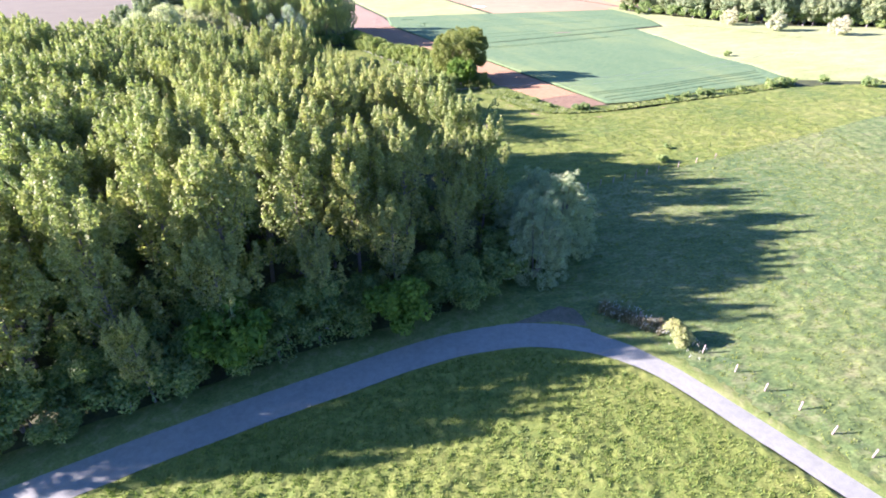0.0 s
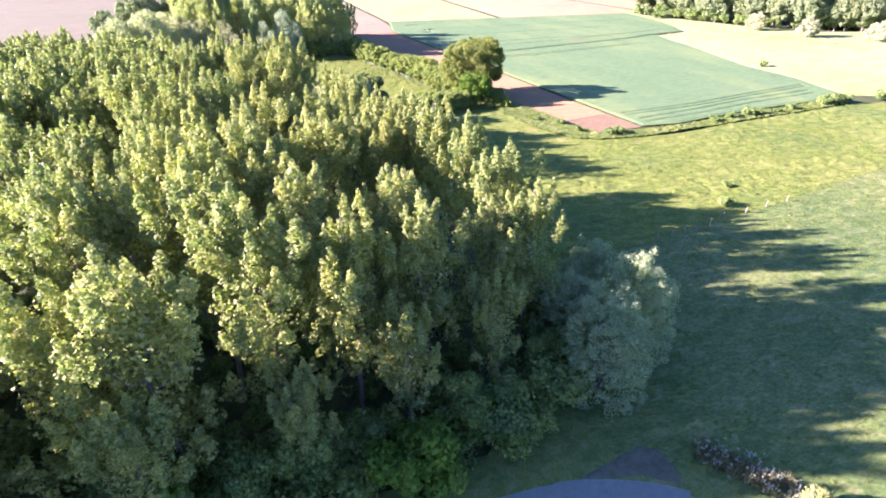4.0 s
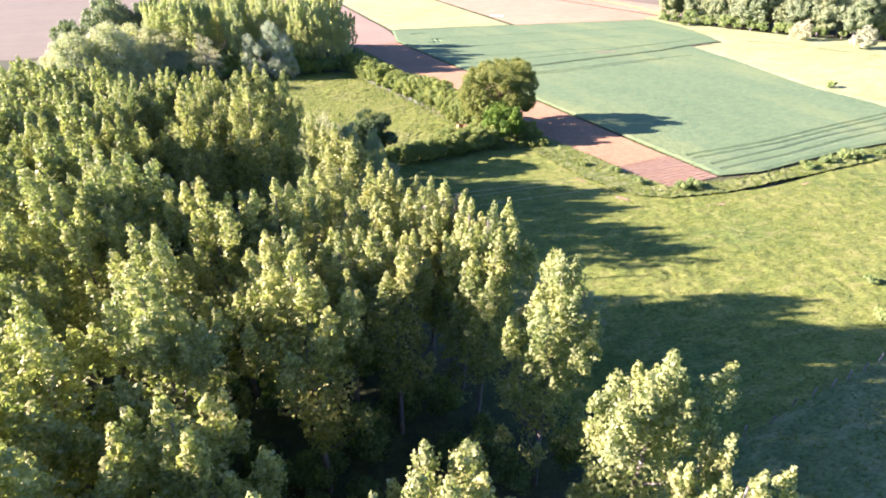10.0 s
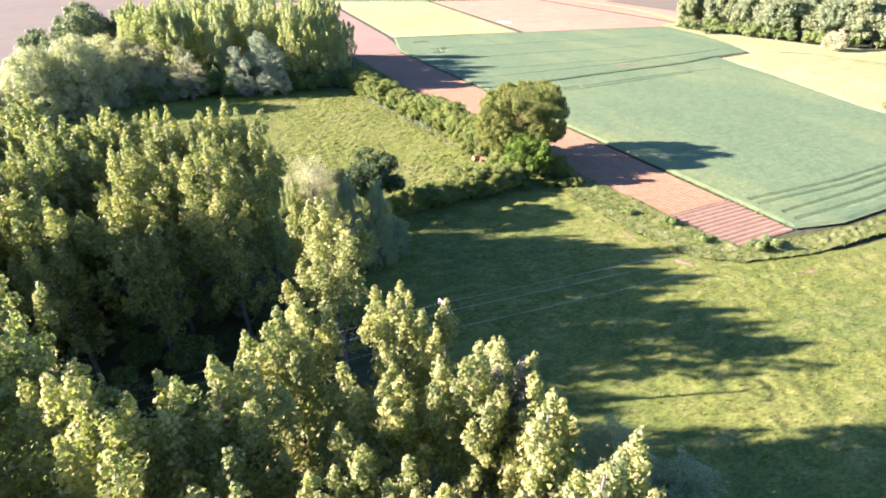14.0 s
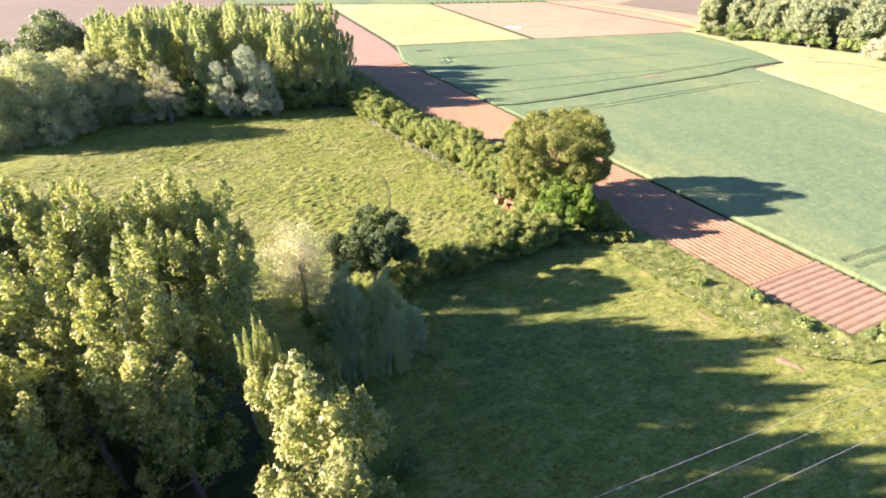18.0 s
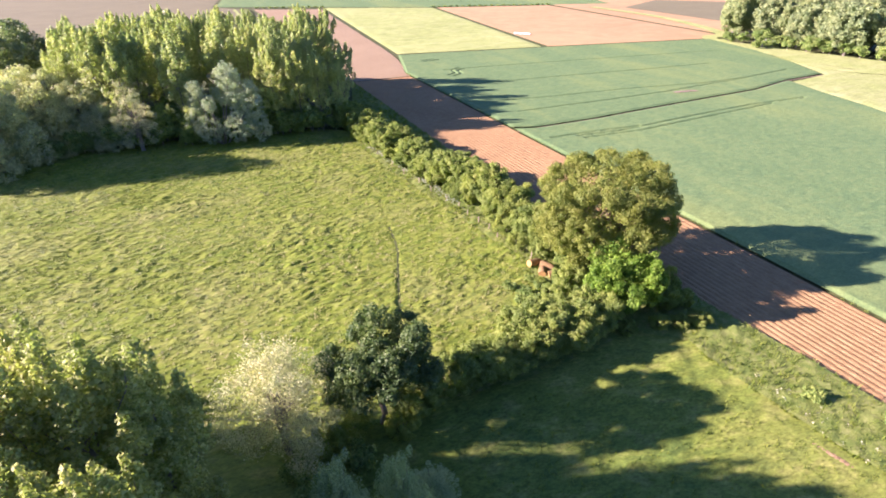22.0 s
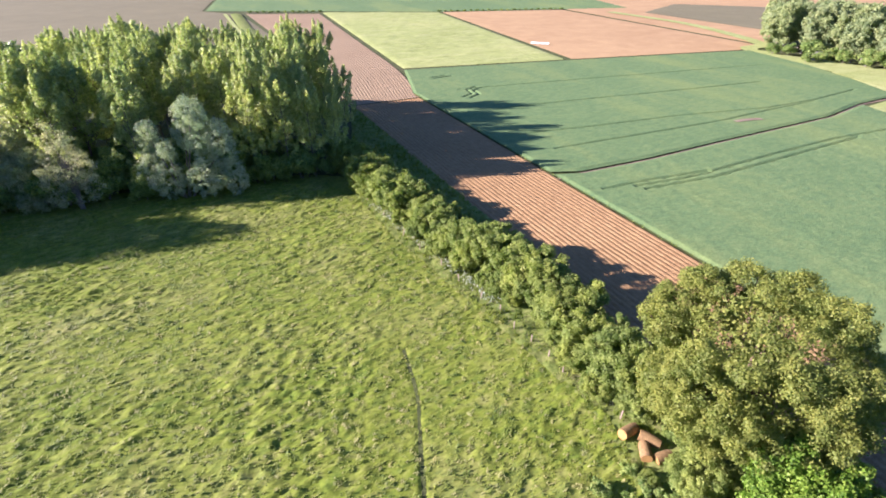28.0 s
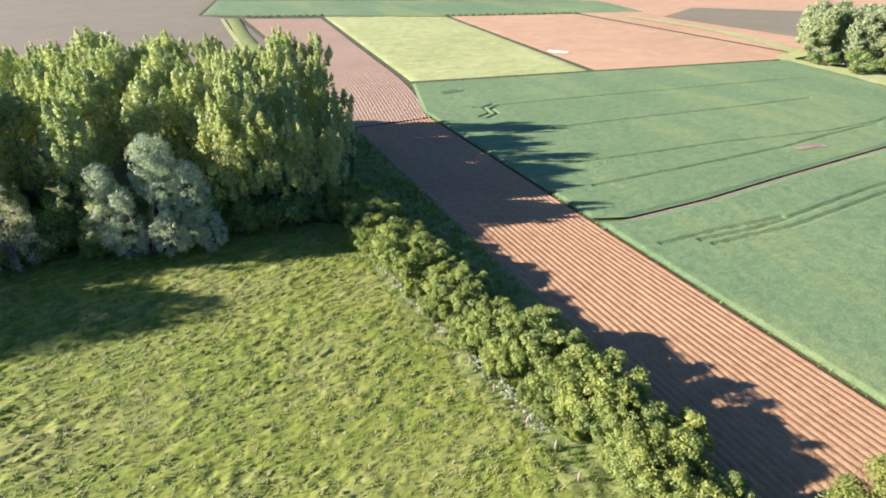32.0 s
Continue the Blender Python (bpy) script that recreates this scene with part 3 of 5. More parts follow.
PATH2 = [(-29.8, 206.2), (-27.6, 198.0), (-25.2, 188.2), (-23.4, 181.4), (-22.8, 174.6), (-22.1, 168.0), (-21.8, 160), (-21.6, 155)]
worn = lambda f, line: (lambda x, y: f(x, y) * np.clip(far_from(x, y, line) / 0.22 - 0.7, 0.02, 1))
NEAR = [(-45.2, 16.8), (-32.4, 24.7), (-24.2, 29.6), (-17.2, 33.3), (-10.2, 36.9), (-4, 40.1), (2.4, 42.8), (9, 44.2), (14.8, 43.7), (19.3, 42.2), (23.2, 39.3), (27.3, 33.9), (31.3, 28.5), (35.7, 22.7), (43.2, 12.2), (55, -4.6), (40, -40), (-60, -40), (-66, 3)]
def meadow(a, size, seed):
    """Uneven tussocks, leaning one way, in rough and smooth patches."""
    def h(x, y):
        u, v = 0.8 * x + 0.6 * y + 2.4 * fbm(x, y, 6.0, seed + 3), -0.6 * x + 0.8 * y + 2.4 * fbm(x, y, 5.0, seed + 4)
        rough = np.clip(2.2 * fbm(x, y, 11.0, seed + 7) - 0.35, 0.3, 0.9)
        return a * rough * (1.5 * np.clip(fbm(u * 0.75, v * 1.5, size, seed) - 0.28, 0, 1) + 0.8 * np.clip(fbm(v, u, size * 2.3, seed + 1) - 0.35, 0, 1)) + 0.25 * a * fbm(x, y, 7.0, seed + 9)
    return h


H1, H2, H3 = meadow(0.5, 0.55, 3), meadow(0.44, 0.8, 7), worn(meadow(0.44, 0.85, 11), PATH2[2:])
tagged(sheet("field_1", NEAR, 0.33, H1, M_CROP1), "sunlit green clover field inside the bend of the lane", "field", kind="structure")
MEADOW1 = [(20.5, 84.2), (58, 103), (110, 131), (175, 160), (175, 168), (147, 171), (123, 168), (113, 166.5), (79, 152.5), (54, 140.5), (40, 137), (33, 136.5), (27, 138), (20, 146), (13, 160.5), (6, 162.5), (-2, 157.5), (-9, 154), (-17, 151.5), (-26, 148.5), (-46, 145.5), (-52, 138), (-34, 134), (-27, 126), (-14, 116), (-4, 104), (4, 90), (7, 77.5)]
PASTURE = [(17.5, 48.6), (23, 45.5), (27.5, 40), (31.5, 34.4), (36, 28.2), (41, 21), (52, 5), (120, 0), (175, 60), (175, 160), (110, 131), (58, 103), (20.5, 84.2), (7, 77.5), (8, 68), (8.5, 58), (9, 53), (11.5, 50.6)]
tagged(sheet("field_2", MEADOW1, 0.5, H2, M_MEADOW1, fade=0), "rough yellow-green pasture beside the wood", "field", kind="structure")
tagged(sheet("field_17", PASTURE, 0.5, H2, M_GREENPASTURE, fade=0), "fresh green pasture below the cross fence", "field", kind="structure")
WEST = [(-320, -60), (-84, -20), (-82, 0), (-78, 14), (-88, 38), (-97, 64), (-106, 93), (-130, 116), (-152, 160), (-320, 215)]
tagged(sheet("field_18", WEST, 3.0, H2, M_MEADOW1, fade=0, base=-0.08), "open grass field west of the wood", "field", kind="structure")
MEADOW2 = [(-25, 146.5), (-18, 150), (-9, 153.5), (-4, 160), (-3, 170), (-4.5, 178.5), (-8.5, 185), (-14, 194), (-22, 206), (-28, 215.5), (-35, 228), (-40, 239), (-48, 240), (-58, 236), (-72, 234), (-90, 226), (-112, 218), (-150, 206), (-150, 165), (-95, 150), (-60, 143), (-45, 143)]
tagged(sheet("field_3", MEADOW2, 0.24, H3, M_MEADOW2, fade=0), "sunny meadow of uneven tussock grass", "field", kind="structure")

# ---- the ridged soil strip and the crops beyond it ----
UX, UY = -0.4308, 0.9024
ns = lambda n, s: (UY * n + UX * s, -UX * n + UY * s)


def ridged(name, n0, n1, s0, s1, pitch, label, per=6, step=1.2, hump=0.095, cross=False, soil=M_SOIL):
    """Earth drawn up into long parallel ridges, with dark furrows between them."""
    N, L = np.arange(n0, n1 + 1e-6, pitch / per), np.arange(s0, s1 + step, step)
    A, B = np.meshgrid(N, L)
    w = 0.06 * (fbm(A * 0.2, B, 4.0, 5) - 0.45)
    ph = np.abs(((A + w - n0) / pitch) % 1 - 0.5) * 2
    P, Q = (B, A) if cross else (A, B)
    X, Y = UY * P + UX * Q, -UX * P + UY * Q
    Z = 0.03 + hump * np.clip(1.25 - 1.5 * ph ** 1.6, -0.2, 1) + 0.05 * (fbm(X, Y, 0.5, 8) - 0.4)
    i = np.arange(A.size).reshape(A.shape)
    F = np.stack([i[:-1, :-1], i[:-1, 1:], i[1:, 1:], i[1:, :-1]], -1).reshape(-1, 4)
    F = F[:, ::-1] if cross else F
    ob = part(name, mesh_of(name, np.stack([X, Y, Z], -1).reshape(-1, 3), F, True), soil)
    return tagged(ob, label, "field", kind="structure")


ridged("field_4", 83.0, 104.7, 124.0, 282.0, 0.94, "bare reddish soil drawn into long parallel ridges")
# soil tone lifted slightly, since the headland's cross ridges catch less sun
M_LIFTSOIL = ground_material("lifted_bare_soil", [(0.279, 0.194, 0.1), (0.323, 0.226, 0.117), (0.367, 0.263, 0.138)], [(0.245, 0.168, 0.0861), (0.323, 0.226, 0.117), (0.402, 0.291, 0.156)], scales=(0.05, 0.8, 7.0), bump=0.8)
ridged("field_5", 111.5, 124.0, 85.5, 104.7, 1.04, "headland of bare soil with short cross ridges", step=0.6, hump=0.15, cross=True, soil=M_LIFTSOIL)


def skew_ridged(name, left, right, pitch, label, rows=46):
    """Ridges between two lines that draw apart."""
    a, b = smooth_line(left, 4.0), smooth_line(right, 4.0)
    t = np.linspace(0, 1, rows * 3)
    A = np.stack([np.interp(t, np.linspace(0, 1, len(a)), a[:, k]) for k in (0, 1)], 1)
    B = np.stack([np.interp(t, np.linspace(0, 1, len(b)), b[:, k]) for k in (0, 1)], 1)
    n = int(np.linalg.norm(A[0] - B[0]) / pitch) * 4
    f = np.linspace(0, 1, n + 1)[None, :, None]
    P = A[:, None] * (1 - f) + B[:, None] * f
    Z = np.broadcast_to(0.03 + 0.11 * np.array([0.0, 0.85, 1.0, 0.5])[np.arange(n + 1) % 4], P.shape[:2]) + 0.05 * (fbm(P[..., 0], P[..., 1], 1.0, 4) - 0.4)
    i = np.arange(Z.size).reshape(Z.shape)
    F = np.stack([i[:-1, :-1], i[:-1, 1:], i[1:, 1:], i[1:, :-1]], -1).reshape(-1, 4)
    ob = part(name, mesh_of(name, np.dstack([P, Z]).reshape(-1, 3), F, True), M_PALESOIL)
    return tagged(ob, label, "field", kind="structure")


M_PALESOIL = ground_material("pale_ridged_soil", [(0.265, 0.195, 0.111), (0.294, 0.22, 0.127), (0.323, 0.245, 0.143)], [(0.255, 0.185, 0.107), (0.294, 0.22, 0.127), (0.333, 0.255, 0.148)], scales=(0.05, 0.8, 7.0), bump=0.8)
skew_ridged("field_6", [(-49.5, 290), (-66, 338), (-95, 402), (-150, 515)], [(-27, 301), (-37, 341), (-60, 404), (-102, 518)], 0.95, "far strip of bare soil in parallel ridges")

# wheat, with the wheel lines of the sprayer pressed into it
DITCH = [(1.0, 237.2), (8.1, 241.1), (24.6, 248.7), (42.1, 258.2), (61.8, 268.5), (84.4, 280.3), (93.5, 286.9), (102, 293.2), (121, 302.5)]
LINES_N = [[(0.0, 265.3), (17.2, 270.7), (42.6, 280.3), (71.7, 288.3), (90.7, 297.0), (112, 310)], [(5.1, 254.4), (29.7, 265.3), (54.4, 276.6), (72.7, 286.9), (89.8, 295.5)],
           [(-14.0, 300), (-11.0, 304), (-12.6, 309), (-9.5, 313)], [(-11.8, 299), (-8.8, 303.4), (-10.4, 308), (-7.3, 312)], [(-24, 326), (-19, 330)], [(-23, 324), (-17, 329)],
           [(-15.1, 309.1), (26.8, 323.8), (74.9, 339.8), (104.4, 349.4)], [(-5.2, 286.9), (21.1, 297.0), (63.6, 311.7), (87.9, 321.0)]]
LINES_S = [[(16.3, 233.5), (27.4, 237.4), (33.8, 240.7), (53.2, 251.3), (73.3, 261.6), (93.7, 269.6)], [(18.0, 232.2), (34.3, 238.4), (51.5, 247.6), (71.3, 258.2), (80.3, 263.1)], [(9.9, 232.2), (19.6, 236.3), (34.1, 241.6)],
           [(45.0, 156.6), (67.3, 165.5), (89.7, 177.1), (112, 188)], [(46.0, 154.9), (68.1, 163.8), (90.5, 175.4), (112, 186)], [(48.2, 151.6), (66, 160), (84.0, 169.6), (110, 181)], [(49, 149.0), (67, 157), (85, 166.5), (110, 178)]]


def crop(lines, seed, tall=0.52):
    def h(x, y):
        z = tall + 0.12 * (fbm(x, y, 0.9, seed) - 0.45) + 0.1 * (fbm(x, y, 14.0, seed + 2) - 0.45)
        for ln in lines:
            z = z - (tall - 0.05) * np.clip(1.3 - far_from(x, y, ln) / 0.3, 0, 1)
        return np.maximum(z, 0.05)
    return h


WT = math.atan2(UY, UX) - math.pi / 2
side = lambda o: [(x - 0.47 * o, y + 0.88 * o) for x, y in DITCH[1:8]]
WHEAT_N = [ns(104.9, 217.0)] + side(0.5) + [(120.5, 303.5), (122.5, 326), (122, 350), (115.5, 381.5), (32, 358.6), (-34.5, 339), ns(104.9, 288)]
WHEAT_S = [ns(104.9, 111.5), ns(104.9, 215.6)] + side(-0.55) + [(103.5, 277), (106, 261), (107.3, 238), (109, 217), (115.5, 198), (117, 174), (80, 159.5), (56, 147.8)]
tagged(sheet("field_7", WHEAT_N, 0.36, crop(LINES_N, 21), M_WHEAT, WT, fade=-0.8), "blue-green standing wheat with pressed wheel lines", "field", kind="structure")
tagged(sheet("field_8", WHEAT_S, 0.36, crop(LINES_S, 25), M_WHEAT, WT, fade=-0.8), "blue-green standing wheat with pressed wheel lines", "field", kind="structure")
tagged(band("track", DITCH, 0.8, M_TRACK, 0.02, 0.5, 0.0), "bare earth ditch between two wheat fields", "ditch", kind="structure")
tagged(band("track", [(56, 274.8), (60, 276.4), (64.2, 277.2)], 1.5, M_TRACK, 0.62, 0.9, 0.02), "bare hollow in the wheat", "bare patch", kind="structure")

for line in LINES_N[:6] + LINES_S:
    tagged(band("track", line, 0.42, M_GROUND, 0.14, 0.5, 0.0), "dark wheel line pressed into the wheat", "wheel line", kind="structure")

flat = lambda a, size, seed: (lambda x, y: 0.05 + a * fbm(x, y, size, seed))
tagged(sheet("field_9", [(-35, 343), (30, 361.5), (-22, 529), (-102, 527)], 1.6, flat(0.5, 2.5, 31), M_YELLOW), "pale yellow-green hay field", "field", kind="structure")
tagged(sheet("field_10", [(33, 362.5), (113, 384.5), (128, 399), (67, 548), (-20, 531)], 2.5, flat(0.2, 3, 33), M_PINK), "bare pinkish soil field", "field", kind="structure")
tagged(sheet("field_11", [(-184, 533), (-20, 533), (68, 551), (120, 560), (110, 648), (-215, 640)], 2.5, flat(0.5, 4, 35), M_WHEAT), "far strip of green crop", "field", kind="structure")
tagged(sheet("field_12", [(-600, 250), (-175, 262), (-100, 345), (-70, 335), (-97, 402), (-154, 515), (-186, 531), (-220, 650), (-700, 800)], 5.0, flat(0.3, 6, 37), M_GREY), "wide grey-brown bare field", "field", kind="structure")
tagged(sheet("field_13", [(99, 289), (104.2, 277), (106.8, 261), (108, 238), (109.8, 217), (116.2, 198), (118, 176), (148, 173), (260, 180), (360, 260), (330, 310), (192, 302), (165, 322), (150, 342), (135, 362), (118, 384), (123, 350), (123.5, 326), (121.5, 303)], 1.6, flat(0.4, 2.5, 39), M_MOWN), "bright yellow-green mown field", "field", kind="structure")
tagged(sheet("field_14", [(70, 550), (130, 401), (240, 470), (420, 520), (420, 760), (120, 760)], 6.0, flat(0.2, 5, 41), M_PINK), "far bare pinkish field", "field", kind="structure")
tagged(sheet("field_15", [(-700, 660), (112, 652), (118, 900), (-700, 900)], 12.0, flat(0.3, 9, 43), M_PINK), "far bare pinkish field", "field", kind="structure")
tagged(band("track", [(97, 532), (125, 470), (131, 402), (117, 383.5), (126, 340), (134, 322), (152, 297), (174, 266)], 7.0, M_YELLOW, 0.35, 0.4, 0.0, 3.0), "dry grassy farm track along the wood", "track", kind="structure")
tagged(sheet("field_16", [(120, 530), (160, 440), (215, 470), (250, 560), (165, 590)], 4.0, flat(0.3, 5, 45), M_GREY, base=0.25), "far brown bare field", "field", kind="structure")

tagged(band("track", [(150, 303), (138, 306), (130, 312), (127, 326), (126, 340), (123, 360), (118.5, 381)], 6.5, M_YELLOW, 0.35, 0.4, 0.05, 2.0), "pale dry grass strip beside the wheat", "track", kind="structure")

# ---- verges and banks ----
BANK = [(13, 157), (20, 145), (26.5, 137), (33, 135.5), (45, 138), (79, 152), (113, 166.5), (116, 172.5), (80, 158), (56, 146.3), (46, 143), (38, 141.5), (34.5, 140), (30, 146), (24, 157), (18, 166), (14, 172), (10, 168)]
tagged(sheet("verge", BANK, 0.33, meadow(0.8, 0.8, 51), M_VERGE, base=0.2, fade=0), "rough weedy bank between pasture and soil", "bank", kind="structure")
HEDGEBANK = [(-3, 162), (8, 166), (13, 170), ns(83.6, 165), ns(83.6, 200), ns(83.6, 240), ns(83.6, 282), (-46, 286), (-42, 262), (-41.5, 242), (-36, 228.5), (-29, 215.5), (-23, 206), (-15, 194), (-9.5, 185), (-5, 177.6)]
tagged(sheet("verge", HEDGEBANK, 0.4, meadow(0.8, 0.9, 53), M_VERGE, base=0.0, fade=0), "overgrown bank under the field hedge", "bank", kind="structure")
tagged(band("verge", [(x - 0.6, y + 3.9) for x, y in ROAD[1:9]] + [(9, 50.2), (15.5, 49.8), (19.5, 48.4)], 5.0, M_VERGE, -0.02, 0.5, 0.14), "shaded grass verge of the lane", "verge", kind="structure")
tagged(band("verge", [(18, 47.6), (22.5, 44.8), (26.6, 40.8), (30.8, 35.2), (34.8, 29.8), (39, 24), (46.5, 13)], 2.6, M_VERGE, 0.02, 0.6, 0.15), "sunlit grass verge of the lane", "verge", kind="structure")
tagged(sheet("track", [(8.4, 48.2), (10.5, 49.4), (13, 50.9), (14.8, 51.7), (16.6, 51.2), (17.4, 49.6), (17.6, 47.6), (14, 48.6)], 0.3, lambda x, y: 0.1 + 0.06 * fbm(x, y, 0.7, 81), M_MUD, base=0.06, fade=0.4), "bare muddy gateway beside the lane", "track", kind="structure")

VERGE_CORNER = [(0, 48.5), (5, 48.6), (9, 49.4), (12.5, 51), (11.5, 54), (11, 60), (9.5, 66), (7, 66), (6, 57), (2, 53)]
tagged(sheet("verge", VERGE_CORNER, 0.4, meadow(0.3, 0.8, 57), M_VERGE, base=0.02, fade=0), "shaded rough grass at the corner of the wood", "verge", kind="structure")


def blob(x, y, a, b, turn, seed):
    """An uneven round outline."""
    r, c, q = np.random.default_rng(seed), math.cos(turn), math.sin(turn)
    out = []
    for k in range(14):
        t, f = k * 2 * math.pi / 14, r.uniform(0.55, 1.15)
        u, v = a * f * math.cos(t), b * f * math.sin(t)
        out.append((x + c * u - q * v, y + q * u + c * v))
    return out


for i, (x, y, a, b, turn) in enumerate(((18.7, 144.6, 2.2, 0.6, -0.8), (24.5, 135.9, 2.4, 0.8, -0.5), (41, 133.4, 2.8, 0.6, 0.2), (48, 137.2, 2.0, 0.5, 0.4), (62, 142.4, 3.0, 0.6, 0.45))):
    tagged(sheet("bare_patch", blob(x, y, a, b, turn, 300 + i), 0.3, lambda x, y: 0.1 + 0.22 * fbm(x, y, 1.0, 77), M_LIFTSOIL, base=0.02, fade=0.5), "bare pinkish earth on the weedy bank", "bare patch", kind="structure")

tagged(sheet("verge", [(-30, 147), (-17, 150.8), (-9, 153.2), (-2, 156.6), (6, 161.6), (13, 159.6), (14.5, 168.5), (8, 167), (-3, 163), (-5, 160.5), (-10, 155.5), (-18, 152.6), (-30, 149)], 0.45, meadow(0.5, 0.8, 55), M_VERGE, base=0.06, fade=0), "shaded grass under the cross hedge", "bank", kind="structure")

# ---- the poplar wood ----
rng = np.random.default_rng(5)
WIRE = ((-10.3, 108.1), (0.925, 0.38))
# poplars at the rim and along the gaps: x, y and height
KNOWN = [(-22.7, 46.2, 25.0), (-28.5, 45.0, 23.2), (-17.4, 53.5, 24.0), (-11.0, 55.5, 23.6), (-4.7, 60.1, 22.2), (-15.4, 61.0, 23.8), (-9.4, 60.7, 18.7), (-7.6, 65.3, 22.2), (-23.3, 57.5, 24.9), (-24.5, 63.3, 24.8), (-29.2, 57.8, 24.4), (-33.6, 56.8, 25.3), (-40.0, 60.3, 22.7), (-29.3, 65.9, 25.1),
         (-19.2, 67.6, 23.7), (-28.9, 70.8, 25.6), (-24.0, 74.7, 24.3), (-17.2, 78.8, 23.2), (-20.0, 83.9, 22.0), (-28.0, 81.3, 24.1), (-15.9, 85.6, 20.6), (-11.5, 84.8, 21.4), (-4.4, 85.9, 23.7), (-5.6, 90.4, 21.6), (-26.8, 89.6, 23.4), (-34.4, 91.0, 24.8), (-43.4, 90.0, 26.0), (-40.1, 97.8, 22.9),
         (-21.6, 91.3, 23.1), (-20.4, 97.1, 21.8), (-8.7, 93.4, 22.4), (-13.1, 99.8, 21.4), (-13.2, 92.0, 20.5), (3.3, 71.2, 22.0), (5.8, 66.4, 20.5), (0.2, 79.5, 22.5), (-43.1, 129.6, 24.3), (-39.4, 114.4, 21.7), (-40.6, 120.8, 24.1), (-46.2, 112, 22.0), (-32.8, 118.9, 23.7), (-31.4, 127.0, 22.6),
         (-36.6, 133.0, 23.7), (-35.0, 136.0, 20.0), (-40.8, 135.6, 21.5), (-47.1, 134.3, 22.5), (-53, 136, 22.0), (-36.0, 126.0, 23.0)]
# those beyond x -50 are set for the shade they cast, most unseen
FRONT = [(-33, 40, 22.5), (-39.5, 35.5, 23.0), (-45, 31.5, 22.5), (-52, 28.5, 22.0), (-58, 27, 22.0), (-64, 26.5, 22.5), (-73, 24.5, 15.0), (-83, 22, 17.0), (-51.5, 117.5, 23.5), (-52, 124, 23.5), (-53, 109, 22.5), (-38, 46, 23.5), (-44.5, 41, 23.0), (-22.7, 41.6, 17.0), (-29, 36, 11.5), (-13.8, 47.4, 14.0), (-6, 52.6, 15.5), (1.8, 57.6, 15.0), (2.0, 64.6, 19.0), (-25.8, 122.5, 13.0), (-24.0, 126.5, 11.0)]
# the unseen western part is added to hold back the low sun
WOOD = [(3, 62), (5, 68), (2, 78), (-2, 90), (-9, 97), (-13, 102), (-34, 112), (-33, 124), (-36, 130), (-39, 135), (-46, 138), (-60, 138), (-95, 144), (-125, 150), (-125, 112), (-100, 92), (-90, 64), (-90, 46), (-66, 36), (-52, 32), (-40, 38), (-30, 44), (-26, 48), (-14, 56), (-4, 60)]
north_of_wire = lambda x, y: (y - WIRE[0][1]) * WIRE[1][0] - (x - WIRE[0][0]) * WIRE[1][1]
# west of x -48 the wire gap stays narrow to stop light
clear = lambda x, y: not (-8.5 if x > -48 else -4.5) < north_of_wire(x, y) < (14.5 if x > -48 else 4.5) and min(math.hypot(x - a, y - b) for a, b, *_ in KNOWN + FRONT) > (6.2 if x > -31 else 5.0)
GLADES = [[(-14.2, 82), (-6, 82.2), (-3.7, 75.2), (-6, 69), (-12.5, 69), (-15.5, 74)]]
no_glade = lambda x, y: not any(inside(np.array([x]), np.array([y]), q)[0] for q in GLADES)
rest_of_wood = scatter(WOOD, 6.1, rng, 0.28, 0.4, lambda x, y: clear(x, y) and no_glade(x, y))
near_wood = [p for p in rest_of_wood if p[0] > -43 and p[1] < 125]
# the second, tighter block is added to shade the poplars east of it
deep_wood = [p for p in rest_of_wood if p not in near_wood] + scatter([(-49, 112), (-48, 132), (-78, 133), (-78, 104)], 5.4, rng, 0.3, 0.2)
fine = [poplar(100 + i, 44, 0.122) for i in range(5)]
leafy = [poplar(110 + i, 40, 0.125, low=14) for i in range(3)]
RIM = [(-45.5, 33), (-31, 40), (-18, 48), (-1.5, 57), (6.5, 64), (6, 70), (2, 80), (-4, 91), (-12, 100), (-45, 90)]
at_rim = lambda p: far_from(np.array([p[0]]), np.array([p[1]]), RIM)[0] < 6
scaled = lambda places: [(x, y, h / 23.2) for x, y, h in places]
stand(fine, scaled([p for p in KNOWN if not at_rim(p) and p[1] < 105]) + [p for p in near_wood if not at_rim(p)], rng, 0.93, 1.04)
stand(leafy, scaled([p for p in KNOWN if at_rim(p) or p[1] >= 105] + FRONT) + [p for p in near_wood if at_rim(p)], rng, 0.92, 1.03)
tan = poplar(116, 26, 0.12, spread=2.2, low=6, leaves=M_TAN)
tagged(tan, "thin poplar with sparse pale brown leaves")
tan.matrix_basis = pose(-6.6, 93.6, 0) @ Matrix.Scale(20.6 / 23.2, 4)
lone = copy_thing(leafy[0], Matrix())
lone.matrix_basis = pose(-21.0, 114.0, 0, 0, 0, 200) @ Matrix.Diagonal((1.12, 1.12, 20.3 / 23.2, 1))
slim = copy_thing(leafy[1], Matrix())
slim.matrix_basis = pose(-24.6, 117.2, 0, 0, 0, 70) @ Matrix.Diagonal((0.36, 0.36, 21.7 / 23.2, 1))


